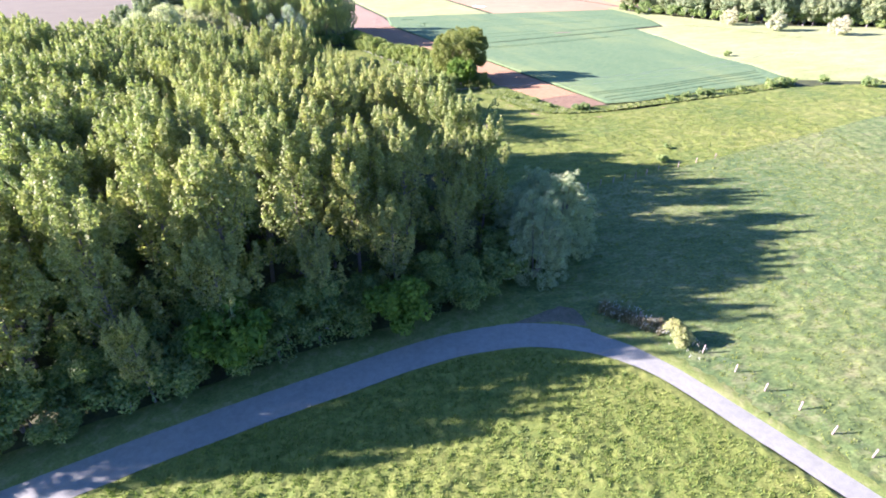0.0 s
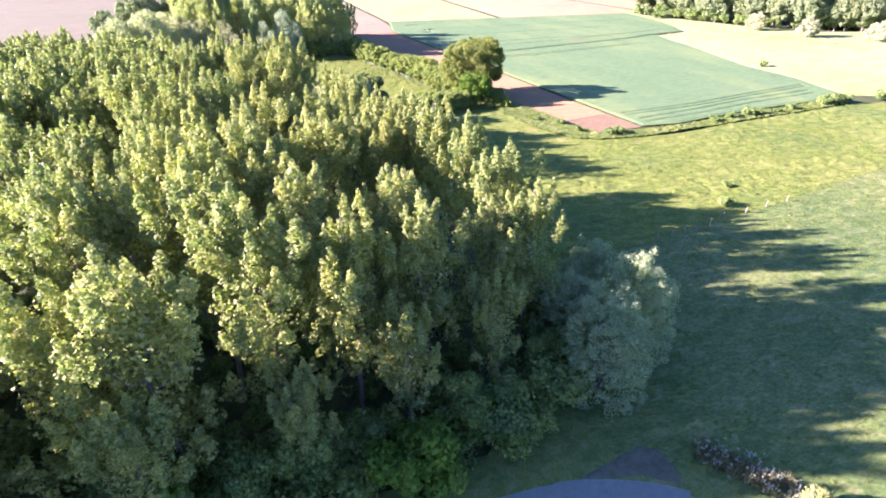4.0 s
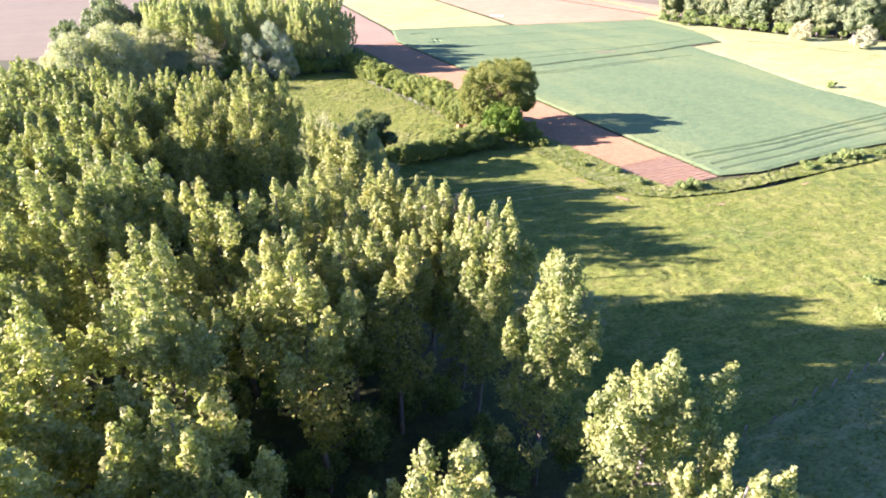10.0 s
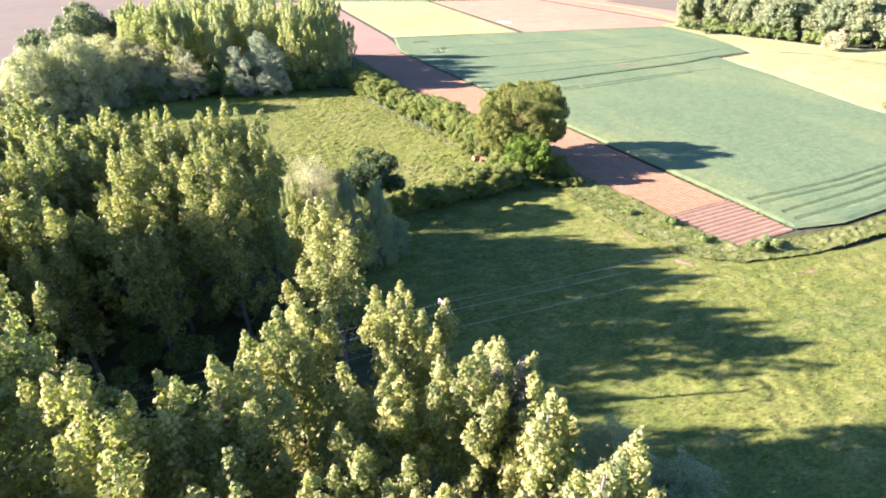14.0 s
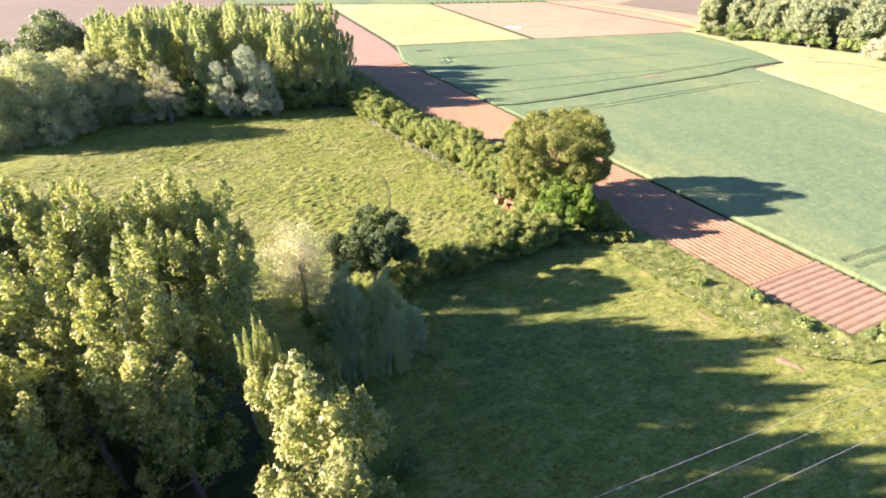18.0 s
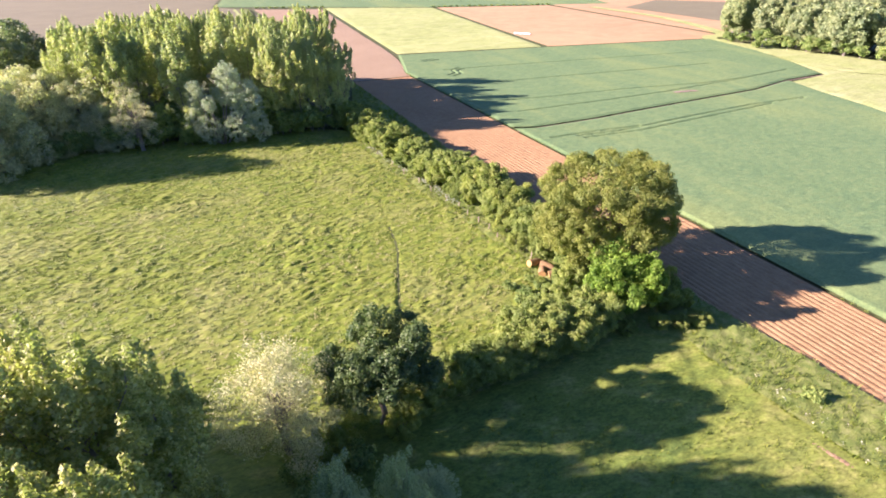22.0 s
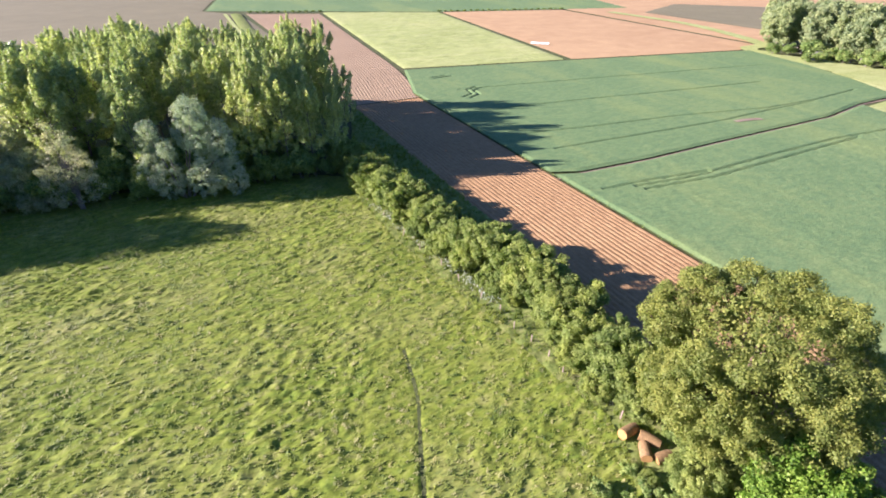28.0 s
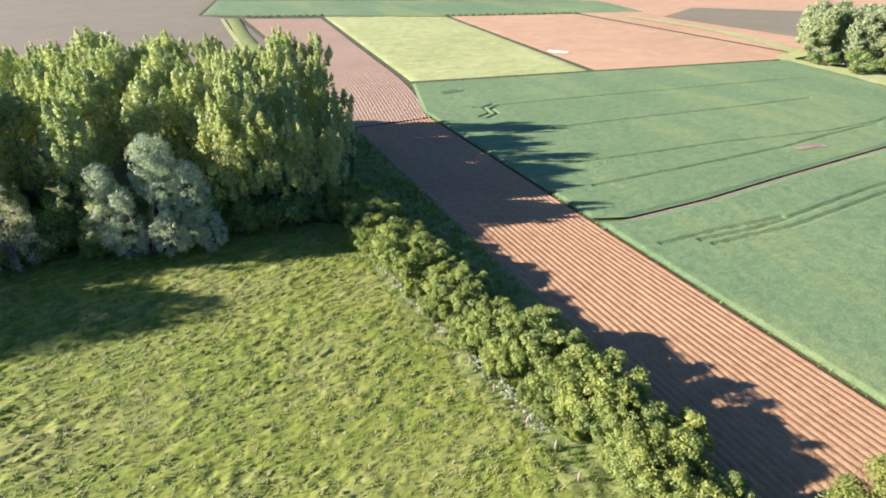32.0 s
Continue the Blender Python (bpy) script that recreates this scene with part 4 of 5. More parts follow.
def canopy(protos, places, rng, low, high):
    """The many poplars deep in the wood, which nobody could count: all crowns in one mesh, all trunks in another."""
    for name, label in (("crown", "massed leafy crowns of poplars deep in the wood, partly added unseen for shade"), ("trunk", "grey trunks of poplars deep in the wood, partly added unseen for shade")):
        r = np.random.default_rng(int(rng.integers(1)) + 31)
        pieces = []
        for x, y, *rest in places:
            k, a = rest[0] if rest else r.uniform(low, high), r.uniform(0, 6.28)
            me = [c for c in protos[int(r.integers(len(protos)))].children if c.name.startswith(name)][0].data
            V = np.empty(len(me.vertices) * 3, np.float32)
            me.vertices.foreach_get("co", V)
            V = V.reshape(-1, 3) * k
            F = np.empty(len(me.loops), np.int32)
            me.loops.foreach_get("vertex_index", F)
            V = np.column_stack([V[:, 0] * math.cos(a) - V[:, 1] * math.sin(a) + x, V[:, 0] * math.sin(a) + V[:, 1] * math.cos(a) + y, V[:, 2]])
            pieces.append((V, F.reshape(len(me.polygons), -1)))
        tagged(part("poplar_" + name + "s", mesh_of("poplars", *joined(pieces), name == "trunk"), M_POPLAR if name == "crown" else M_BARK), label, "trees", kind="stuff")
coarse = [poplar(120 + i, 14, 0.21, limbed=False) for i in range(3)]
full = [poplar(126 + i, 24, 0.18, tall=24.6, spread=3.3, low=14, leaves=M_PALEPOPLAR) for i in range(4)]
WOOD2 = [(-45, 243), (-45.5, 262), (-50, 284), (-62, 300), (-85, 305), (-112, 285), (-118, 262), (-106, 242), (-90, 233), (-70, 236), (-56, 240)]
wood2 = scatter(WOOD2, 7.6, rng, 0.34, 0.3)
stand(coarse, [(-100, 128), (-92, 122), (-104, 134)], rng)
canopy(coarse, deep_wood, rng, 0.93, 1.05)
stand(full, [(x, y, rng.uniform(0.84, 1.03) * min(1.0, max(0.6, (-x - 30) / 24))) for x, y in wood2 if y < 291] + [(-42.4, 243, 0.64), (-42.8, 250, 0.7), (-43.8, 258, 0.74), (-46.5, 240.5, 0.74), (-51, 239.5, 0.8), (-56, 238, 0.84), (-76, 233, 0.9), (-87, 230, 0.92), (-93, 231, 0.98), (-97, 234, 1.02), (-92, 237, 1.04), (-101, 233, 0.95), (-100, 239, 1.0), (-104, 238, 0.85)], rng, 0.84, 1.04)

# undergrowth of the wood
under = [broad_tree("shrub", "dark green shrub under the poplars", "undergrowth of the wood", 140 + i, 4.6, 2.6, 0.07, 44, 90, 0.15, M_BUSH, M_BARK, 0.1, 0.8, stems=2, category="shrub") for i in range(3)]
EDGE = [(-45.5, 26), (-40, 29.5), (-35.5, 31.6), (-31, 35), (-27, 37), (-22, 40), (-18, 42), (-14, 44.5), (-10.5, 46), (-1.5, 50), (2.5, 51.5), (5.5, 53.5), (7.5, 57), (8.5, 62), (8, 68)]
inner_places = scatter([(4, 56), (4, 68), (-2, 86), (-14, 96), (-20, 110), (-30, 128), (-60, 135), (-60, 30), (-30, 40), (-10, 50)], 5.2, rng, 0.4, 0.1, lambda x, y: True)
# the row of 14 along the wire gap is added to darken its sunlit floor
stand(under, [(x, y, rng.uniform(0.8, 1.4)) for x, y in EDGE] + [(x + rng.normal(), y + 3 + rng.normal(), rng.uniform(1.1, 1.5)) for x, y in EDGE] + [(-14 - 4.2 * i + rng.normal(), 106.5 - 1.75 * i + rng.normal() * 2.5, rng.uniform(0.7, 1.2)) for i in range(14)] + [(-27, 140, 0.8), (-24, 143, 0.7), (-29, 142, 0.6), (-17, 122, 0.8), (-22, 122, 0.9)] + [(x, y, rng.uniform(0.6, 1.2)) for x, y in inner_places], rng)
edge_trees = [broad_tree("edge_tree", "leafy green young tree at the edge of the wood", "young trees of the wood edge", 145 + i, 9.0, 3.2, 0.12, 80, 130, 0.14, M_BUSH, M_BARK, 0.06, 0.9, lobes=9, limbs=4) for i in range(3)]
stand(edge_trees, [(-44, 31.5), (-39.5, 33), (-35, 36.5), (-30.5, 39), (-26, 41), (-22.5, 43.2), (-18, 45), (-14, 47.5), (-9.5, 49.5), (-1, 52.5), (3, 54.5), (7, 59.5), (8, 66), (7, 73), (3.5, 81), (-46, 36), (-37, 41), (-28, 45)], rng, 0.75, 1.15)
maple = broad_tree("maple_bush", "bright green broad-leaved bush beside the lane", "", 150, 7.0, 3.3, 0.12, 70, 100, 0.23, M_MAPLE, M_BARK, 0.12, 0.8, stems=3, category="bush")
maple.matrix_basis = pose(-5.2, 46.8, 0) @ Matrix.Scale(1.2, 4)
copy_thing(maple, pose(-21.5, 40, 0, 0, 0, 120) @ Matrix.Scale(1.15, 4))

# silver willows at the corner of the wood
willows = [lobed_tree("willow", "silver-grey willow with fine drooping leaves", "silver willows", 160 + i, dome_of_lobes(260 + i, 12.6, 4.9), 9.0, 70, 0.115, 0.5, M_WILLOW) for i in range(2)]
stand(willows, [(12.6, 58.6, 1.0), (17.0, 64.4, 1.06), (13.4, 69, 0.95), (10.4, 64.5, 0.85), (-17.5, 138.5, 0.5), (3.4, 99.6, 0.66), (6.6, 96.0, 0.72)], rng)
for x, y, k in ((-19.2, 134.4, 1.1), (-22.8, 133.2, 1.2)):
    copy_thing(willows[0], Matrix()).matrix_basis = pose(x, y, 0, 0, 0, 90 * k) @ Matrix.Diagonal((0.46, 0.46, k, 1))
gold = broad_tree("elder_bush", "yellow-green rounded elder bush by the lane", "", 166, 3.2, 2.0, 0.06, 90, 110, 0.09, M_GOLD, M_BARK, 0.05, 0.45, stems=3, category="bush")
gold.matrix_basis = pose(27.0, 44.6, 0)

# ---- the two oaks, the pale tree and the cross hedge ----
oak = broad_tree("oak_tree", "large spreading oak with olive-green crown", "", 170, 18.0, 9.9, 0.55, 1900, 140, 0.098, M_OAK, M_OAKBARK, 0.08, 0.68, lobes=60, limbs=26, lobe=(0.15, 0.26), core=0.76)
oak.matrix_basis = pose(5.4, 176.2, 0)
bright = broad_tree("maple_tree", "bright green rounded maple below the oak", "", 171, 10.4, 5.0, 0.22, 420, 95, 0.135, M_MAPLE, M_BARK, 0.06, 0.58, limbs=6, lobes=24, lobe=(0.16, 0.32))
bright.matrix_basis = pose(5.8, 165.8, 0)
solo = broad_tree("oak_tree", "dark green oak with a pale bare trunk", "", 172, 13.0, 5.8, 0.34, 420, 105, 0.13, M_DARKOAK, M_POST, 0.2, 0.62, limbs=12, lobes=24, lobe=(0.16, 0.34), core=0.5)
solo.matrix_basis = pose(-22.2, 148.2, 0)
pale = broad_tree("pale_willow", "pale cream-grey open-crowned willow", "", 173, 13.4, 5.2, 0.11, 320, 90, 0.1, M_PALE, M_BARK, 0.1, 0.85, slim=0.4, stems=8, limbs=44, lobes=12, upright=1.4)
pale.matrix_basis = pose(-30.6, 144.9, 0) @ Matrix.Scale(1.2, 4)
hedgers = [broad_tree("hawthorn_bush", "dense yellow-green hawthorn bush of the field hedge", "hedge bushes", 180 + i, 5.2, 3.2, 0.09, 420, 66, 0.092, M_HEDGE, M_BARK, 0.04, 0.42, stems=2, category="bush", lobes=34, lobe=(0.13, 0.28), core=0.74) for i in range(4)]
HEDGE = []
hedge_line = smooth_line([(-2.5, 183.5), (-5.6, 190), (-8.0, 196.0), (-14.2, 204.4), (-20.6, 213), (-26.6, 222.4), (-34.2, 233), (-39, 243)], 2.5)
for i, (x, y) in enumerate(hedge_line):
    k = rng.uniform(0.95, 1.3) if i < 5 else rng.uniform(1.0, 1.45)
    HEDGE.append((x + rng.normal() * 1.0, y + rng.normal() * 0.9, k))
    if rng.random() < 0.75:
        HEDGE.append((x - 2.5 + rng.normal() * 0.5, y - 0.9 + rng.normal() * 0.8, rng.uniform(0.35, 0.7)))
    if i % 2:
        HEDGE.append((x + 2.0 + rng.normal() * 0.4, y + 1.2, rng.uniform(0.8, 1.15)))
CROSS = [(-15.5, 152.6, 0.9), (-11.0, 154.6, 0.95), (-6.6, 157.4, 1.05), (-2.2, 159.0, 1.05), (1.4, 162.2, 1.1), (-4.4, 162.4, 0.85), (-1.4, 166.6, 0.8), (11.2, 166.4, 0.75), (12.6, 169.6, 0.8), (-18.4, 150.6, 0.8), (-27.0, 144.5, 0.6), (14.6, 162.8, 0.5), (0.5, 170.5, 0.8), (2.6, 162.6, 0.8), (5.4, 161.2, 0.4), (9.6, 162.2, 0.4), (-3.8, 160.6, 0.95), (-8.8, 155.9, 0.95), (-13.2, 153.6, 0.9), (0.4, 160.6, 0.9), (-4.4, 157.9, 0.8), (12.0, 162.4, 0.4), (-5.4, 159.6, 1.15), (-7.6, 160.8, 0.85), (-2.2, 161.2, 1.0), (-0.6, 180.6, 1.05), (-1.6, 178.6, 0.7), (1.6, 182.4, 1.1), (13.6, 166.6, 0.6), (-3.0, 183.9, 0.75), (-2.6, 180.4, 0.5), (-3.2, 171.2, 0.3), (1.6, 175.2, 0.8), (-0.2, 172.0, 0.45), (-24.8, 147.0, 0.55), (-20.2, 146.8, 0.6), (-19.4, 149.6, 0.75)]
stand(hedgers, HEDGE + CROSS, rng)
scrub = [broad_tree("low_bush", "low dark bush on the weedy bank", "bank bushes", 186 + i, 2.0, 1.5, 0.05, 26, 70, 0.13, M_BUSH, M_BARK, 0.05, 0.5, stems=3, category="bush") for i in range(2)]
stand(scrub, [(-7.6, 170.4, 0.7), (-5.6, 169.0, 0.8), (-3.4, 170.2, 0.75), (-1.6, 168.6, 0.9), (-4.4, 167.2, 0.9), (-6.6, 167.4, 0.6), (-0.6, 170.8, 0.8), (-4.6, 172.4, 0.6), (26.5, 147, 1.0), (29.5, 141.5, 0.9), (36.5, 139, 1.1), (39, 139.8, 1.2), (66, 149.5, 1.0), (72, 152.3, 1.1), (77, 154.4, 1.3), (80, 155.6, 1.2), (92, 160, 1.1), (104, 165, 1.5), (108, 166.6, 1.7), (111.5, 167.8, 1.5), (124, 170.5, 1.4), (135, 166, 1.6), (138, 166, 1.4), (46, 101, 1.0), (50, 109, 0.7), (115, 217, 1.2), (87, 158, 0.8), (21, 151, 0.8)], rng)

# ---- the far woods ----
pollards = [broad_tree("far_willow", "pale grey-green willow beyond the hay field", "far willows", 190, 11.5, 5.6, 0.3, 130, 90, 0.24, M_PALE, M_BARK, 0.06, 1.0, slim=0.5, lobes=14, upright=1.3)]
stand(pollards, [(159, 308, 1.0), (172.5, 285, 1.05), (196, 272, 1.0)], rng)
fars = [broad_tree("far_tree", "broad-leaved tree of the far wood", "far wood", 192 + i, 20.5, 6.6, 0.3, 190, 60, 0.32, M_HAZYLEAF, M_BARK, 0.05, 1.25, lobes=20, lobe=(0.2, 0.4)) for i in range(3)]
FARWOOD = [(119, 379), (131, 366), (146, 345), (162, 326), (190, 306), (240, 292), (300, 290), (300, 322), (245, 328), (200, 345), (165, 385), (142, 412)]
stand(fars, scatter(FARWOOD, 7.2, rng, 0.3), rng, 0.9, 1.15)
stand([copy_thing(fars[0], pose(-132.6, 262, 0) @ Matrix.Scale(1.12, 4))], [], rng)
for x, y, k in ((-141, 270, 1.1), (-148, 256, 0.8), (-125, 270, 1.05), (-138, 254, 0.85), (-112, 300, 1.1)):
    copy_thing(fars[1], pose(x, y, 0, 0, 0, 40 * k) @ Matrix.Scale(k, 4))
sallows = [lobed_tree("willow", "broad grey-green sallow bush at the meadow's end", "sallow bushes", 164 + i, dome_of_lobes(270 + i, 11.5, 5.4), 8.0, 60, 0.16, 0.62, M_SALLOW) for i in range(2)]
stand(sallows, [(-106, 211.8, 1.75), (-114, 207, 1.6), (-103, 223, 1.36), (-107.5, 216.5, 1.2), (-97, 229, 1.3), (-109, 224, 1.4), (-103, 231, 1.5), (-112.5, 212, 1.1), (-117, 220, 1.3), (-110, 230, 1.5), (-124, 212, 1.1), (-118, 205, 1.05), (-124, 203, 0.9), (-129, 196, 0.85), (-91.5, 226.5, 0.9), (-99.5, 222.5, 0.75), (-105.5, 215.5, 0.6)], rng)
silver = lobed_tree("willow", "tall silver willow with bright rounded lobes", "", 175, [(3.7, 1.0, 15.0, 3.0, 3.2), (-3.6, -0.5, 12.4, 2.1, 2.6), (-0.4, -1.8, 9.6, 1.6, 2.1), (8.0, 1.0, 9.6, 2.6, 5.0), (1.5, 2.0, 11.0, 2.4, 2.8), (-4.6, 0.0, 4.6, 3.0, 3.4), (-1.5, -1.0, 3.8, 3.4, 3.4), (5.0, -0.5, 4.6, 3.4, 4.0), (4.6, 0.5, 10.4, 2.6, 2.4), (9.2, 1.0, 4.0, 2.4, 4.0), (-4.4, 0.5, 8.6, 2.0, 2.0)], 17.0, 60, 0.13, 0.5, M_GREYLEAF, 6, 0.2)
silver.matrix_basis = pose(-67.4, 229.3, 0)
twiggy = broad_tree("willow", "half-bare willow with many pale upright stems", "", 176, 16.5, 4.6, 0.13, 120, 80, 0.15, M_PALE, M_BARK, 0.08, 0.8, slim=0.45, stems=9, limbs=40, lobes=8, upright=1.5)
twiggy.matrix_basis = pose(-83.5, 224.5, 0) @ Matrix.Diagonal((1.25, 1.0, 1.1, 1))
for i, (x, y, k) in enumerate(((-47, 238.5, 0.8), (-51, 236.5, 0.75), (-55, 235.5, 0.8), (-66, 231, 0.9), (-71, 229.5, 0.95), (-74, 228, 0.8), (-84, 227, 0.95), (-88, 226, 0.9), (-92, 225, 0.8), (-97, 225, 0.85), (-43, 243, 0.8), (-42.6, 250, 0.75), (-70, 235, 1.1), (-76, 232, 1.1), (-81, 231, 1.1), (-66, 237, 1.1), (-86, 232, 1.0), (-60, 236, 1.0), (-73, 233, 0.9), (-90, 231, 1.1), (-94, 234, 1.15), (-80, 235, 1.1), (-99, 236, 1.1))):
    copy_thing(edge_trees[i % 3], pose(x, y, 0, 0, 0, 77 * i) @ Matrix.Scale(k, 4))
for i in range(20):
    copy_thing(edge_trees[i % 3], pose(-50 - i * 3.1, 243 - 0.12 * i * 3.1 + (i % 3) * 2.2, 0, 0, 0, 61 * i) @ Matrix.Scale(0.85 + 0.1 * (i % 4), 4))
for i in range(26):
    x = -43 - i * 2.7
    copy_thing(under[i % 3], pose(x, 240 - 0.34 * (i * 2.7) + rng.normal(), 0, 0, 0, 70 * i) @ Matrix.Scale(rng.uniform(0.9, 1.6), 4))

for i in range(22):
    f = i / 21
    x, y = (121 + 46 * f * 2, 374 - 54 * f * 2) if f < 0.5 else (167 + 75 * (f - 0.5) * 2, 320 - 28 * (f - 0.5) * 2)
    copy_thing(under[i % 3], pose(x + rng.normal(), y + rng.normal(), 0, 0, 0, 50 * i) @ Matrix.Scale(rng.uniform(1.2, 1.9), 4))

# ---- grass and weeds ----
def blades(name, poly, count, tall, wide, material, label, seed, per=5, ground=None, wind=None):
    """Tufts of blades, each blade a narrow triangle."""
    r = np.random.default_rng(seed)
    xs, ys = [p[0] for p in poly], [p[1] for p in poly]
    X, Y = r.uniform(min(xs), max(xs), count * 3), r.uniform(min(ys), max(ys), count * 3)
    ok = inside(X, Y, poly)
    X, Y = X[ok][:count], Y[ok][:count]
    k = len(X)
    z0 = (ground(X, Y) * 0.85 if ground else np.full(k, 0.1))[:, None] * np.ones((1, per))
    h = tall * (0.5 + r.random((k, 1)) * 0.9)
    a = r.uniform(0, 6.283, (k, per)) if wind is None else wind + 0.9 * (fbm(X, Y, 9.0, seed)[:, None] - 0.45) * 3 + r.normal(size=(k, per)) * 0.5
    lean = r.uniform(0.15, 0.75, (k, per)) * h if wind is None else r.uniform(0.5, 1.3, (k, per)) * h
    bx, by = X[:, None] + r.normal(size=(k, per)) * 0.12, Y[:, None] + r.normal(size=(k, per)) * 0.12
    w = wide * (0.6 + 0.8 * r.random((k, per)))
    P0 = np.stack([bx - np.sin(a) * w, by + np.cos(a) * w, z0], -1)
    P1 = np.stack([bx + np.sin(a) * w, by - np.cos(a) * w, z0], -1)
    P2 = np.stack([bx + np.cos(a) * lean, by + np.sin(a) * lean, z0 + np.broadcast_to(h, (k, per)) * r.uniform(0.7, 1.1, (k, per))], -1)
    V = np.stack([P0, P1, P2], 2).reshape(-1, 3)
    return tagged(part(name, mesh_of(name, V, np.arange(len(V)).reshape(-1, 3)), material), label, "grass", kind="stuff")


GRASSY = MEADOW2[:12] + [(-100, 222), (-100, 150), (-60, 143), (-45, 143)]
blades("grass", GRASSY, 24000, 0.2, 0.055, M_BLADE, "long green meadow grass laid over by the wind", 61, 5, ground=H3, wind=0.75)
blades("grass", GRASSY, 5000, 0.22, 0.055, M_STRAW, "pale seeding grass tufts in the meadow", 75, 7, ground=H3, wind=0.75)
rush = np.random.default_rng(71)
RX, RY = rush.uniform(-100, -4, 5200), rush.uniform(150, 236, 5200)
spread = inside(RX, RY, MEADOW2) & (fbm(RX, RY, 13.0, 19) > 0.4)
RX, RY = RX[spread][:420], RY[spread][:420]
RV, RF = leaf_cloud(np.column_stack([RX, RY, H3(RX, RY) + 0.08]), np.column_stack([rush.uniform(0.2, 0.5, (len(RX), 2)), rush.uniform(0.1, 0.2, len(RX))]), 14, 0.11, rush, inner=0.3, outward=0.4, lift=0.6)
tagged(part("weed_clumps", mesh_of("weed_clumps", RV, RF), M_RUSH), "dark green leafy weed clumps in the meadow", "weeds", kind="stuff")
blades("grass", [(17.5, 49), (28, 41), (36, 29), (60, 20), (95, 60), (95, 150), (54, 140), (33, 136), (20, 145), (6, 158), (-20, 146), (-12, 116), (5, 90), (11, 60)], 20000, 0.24, 0.035, M_BLADE, "rough grass tufts of the pasture", 62, ground=H2)
blades("weeds", [(-45, 16.3), (-24, 29.2), (-10, 36.5), (2.5, 42.3), (9, 43.7), (19, 41.6), (26.5, 33.2), (42, 12), (54, -4), (40, -30), (-58, -30), (-64, 4)], 60000, 0.26, 0.045, M_CROPLEAF, "leafy weeds in the clover field", 63, 4, ground=H1)
EDGEW = [ns(104.55, s) for s in (111.5, 215.6)] + [ns(105.0, s) for s in (215.6, 111.5)]
blades("wheat_edge", EDGEW, 2600, 0.6, 0.045, M_CROPLEAF, "ragged green edge of the standing wheat", 72, 4)
EDGEW = [ns(104.55, s) for s in (217, 288)] + [ns(105.0, s) for s in (288, 217)]
blades("wheat_edge", EDGEW, 1700, 0.6, 0.045, M_CROPLEAF, "ragged green edge of the standing wheat", 73, 4)
blades("dead_weeds", [(19.2, 50.2), (20.4, 52.4), (26.8, 47.6), (25.4, 45.8)], 260, 0.8, 0.05, M_DEAD, "brown dead weeds beside the gateway", 74, 6)
blades("grass", BANK, 9000, 0.6, 0.055, M_BLADE, "tall rough grass on the bank", 64)
blades("grass", HEDGEBANK, 7000, 0.6, 0.06, M_BLADE, "tall rough grass under the hedge", 65)
def umbels(line, width, count, low, high, seed):
    """Flat white flower heads, scattered along a line."""
    r = np.random.default_rng(seed)
    pts = smooth_line(line, 0.5)
    c = pts[r.integers(len(pts), size=count)] + r.normal(size=(count, 2)) * width
    C = np.column_stack([c, r.uniform(low, high, count)])
    V, F = leaf_cloud(C, np.full((count, 3), 0.14), 5, 0.085, r, outward=0.2, lift=1.2, slim=0.9)
    return tagged(part("wildflowers", mesh_of("wildflowers", V, F), M_FLOWER), "white flowering cow parsley along the fence", "flowers", kind="stuff")


umbels([(-13.5, 196), (-20, 206), (-27, 216.5), (-33, 226)], 0.55, 420, 0.45, 0.9, 66)
umbels([(20, 50.5), (23.5, 49.5), (28.5, 43)], 0.8, 160, 0.5, 0.9, 67)
umbels([(17, 154), (24, 142.5), (33, 137.5)], 0.9, 60, 0.3, 0.6, 68)
tagged(band("ditch", PATH2[2:], 0.42, M_GROUND, 0.05, 0.5, 0.0), "narrow dark furrow through the meadow grass", "ditch", kind="structure")
# green margin and pale path between the far soil and the grey field
tagged(band("verge", [(-98, 385), (-125, 440), (-156, 512)], 7.0, M_VERGE, 0.4, 0.4, 0.4, 3.0), "green grass margin beside the far soil", "verge", kind="structure")
tagged(band("track", [(-104, 385), (-130, 440), (-163, 512)], 2.2, M_YELLOW, 0.5, 0.3, 0.0, 3.0), "pale dry path beside the grey field", "track", kind="structure")

# ---- fences ----
def fence(name, label, posts, tall, group):
    root = thing(name, label, "fence", group)
    for i, (x, y) in enumerate(posts):
        r = np.random.default_rng(i + int(x * 10) % 1000)
        tip = r.normal(size=2) * 0.1
        ob = part("post", mesh_of("post", *tube([(0, 0, -0.3), (tip[0] * 0.5, tip[1] * 0.5, tall * 0.5), (tip[0], tip[1], tall), (tip[0], tip[1], tall + 0.02)], [0.085, 0.082, 0.078, 0.01], 7), True), M_POST, root)
        ob.location = (x, y, 0)
    for z in (0.45, 0.8, 1.1):
        pts = [(x, y, z + 0.02) for x, y in posts]
        part("wire", mesh_of("wire", *tube(pts, [0.004] * len(pts), 4)), M_WIRE, root)
    return root


def plain(name, colour, rough=0.5, metal=0.0):
    m, n, l, p = nodes_of(name)
    l.new(ramp(n, l, noise_node(n, l, 6.0, 4.0), [(0.3, tuple(c * 0.8 for c in colour)), (0.7, colour)]), p.inputs["Base Color"])
    p.inputs["Roughness"].default_value, p.inputs["Metallic"].default_value = rough, metal
    return m


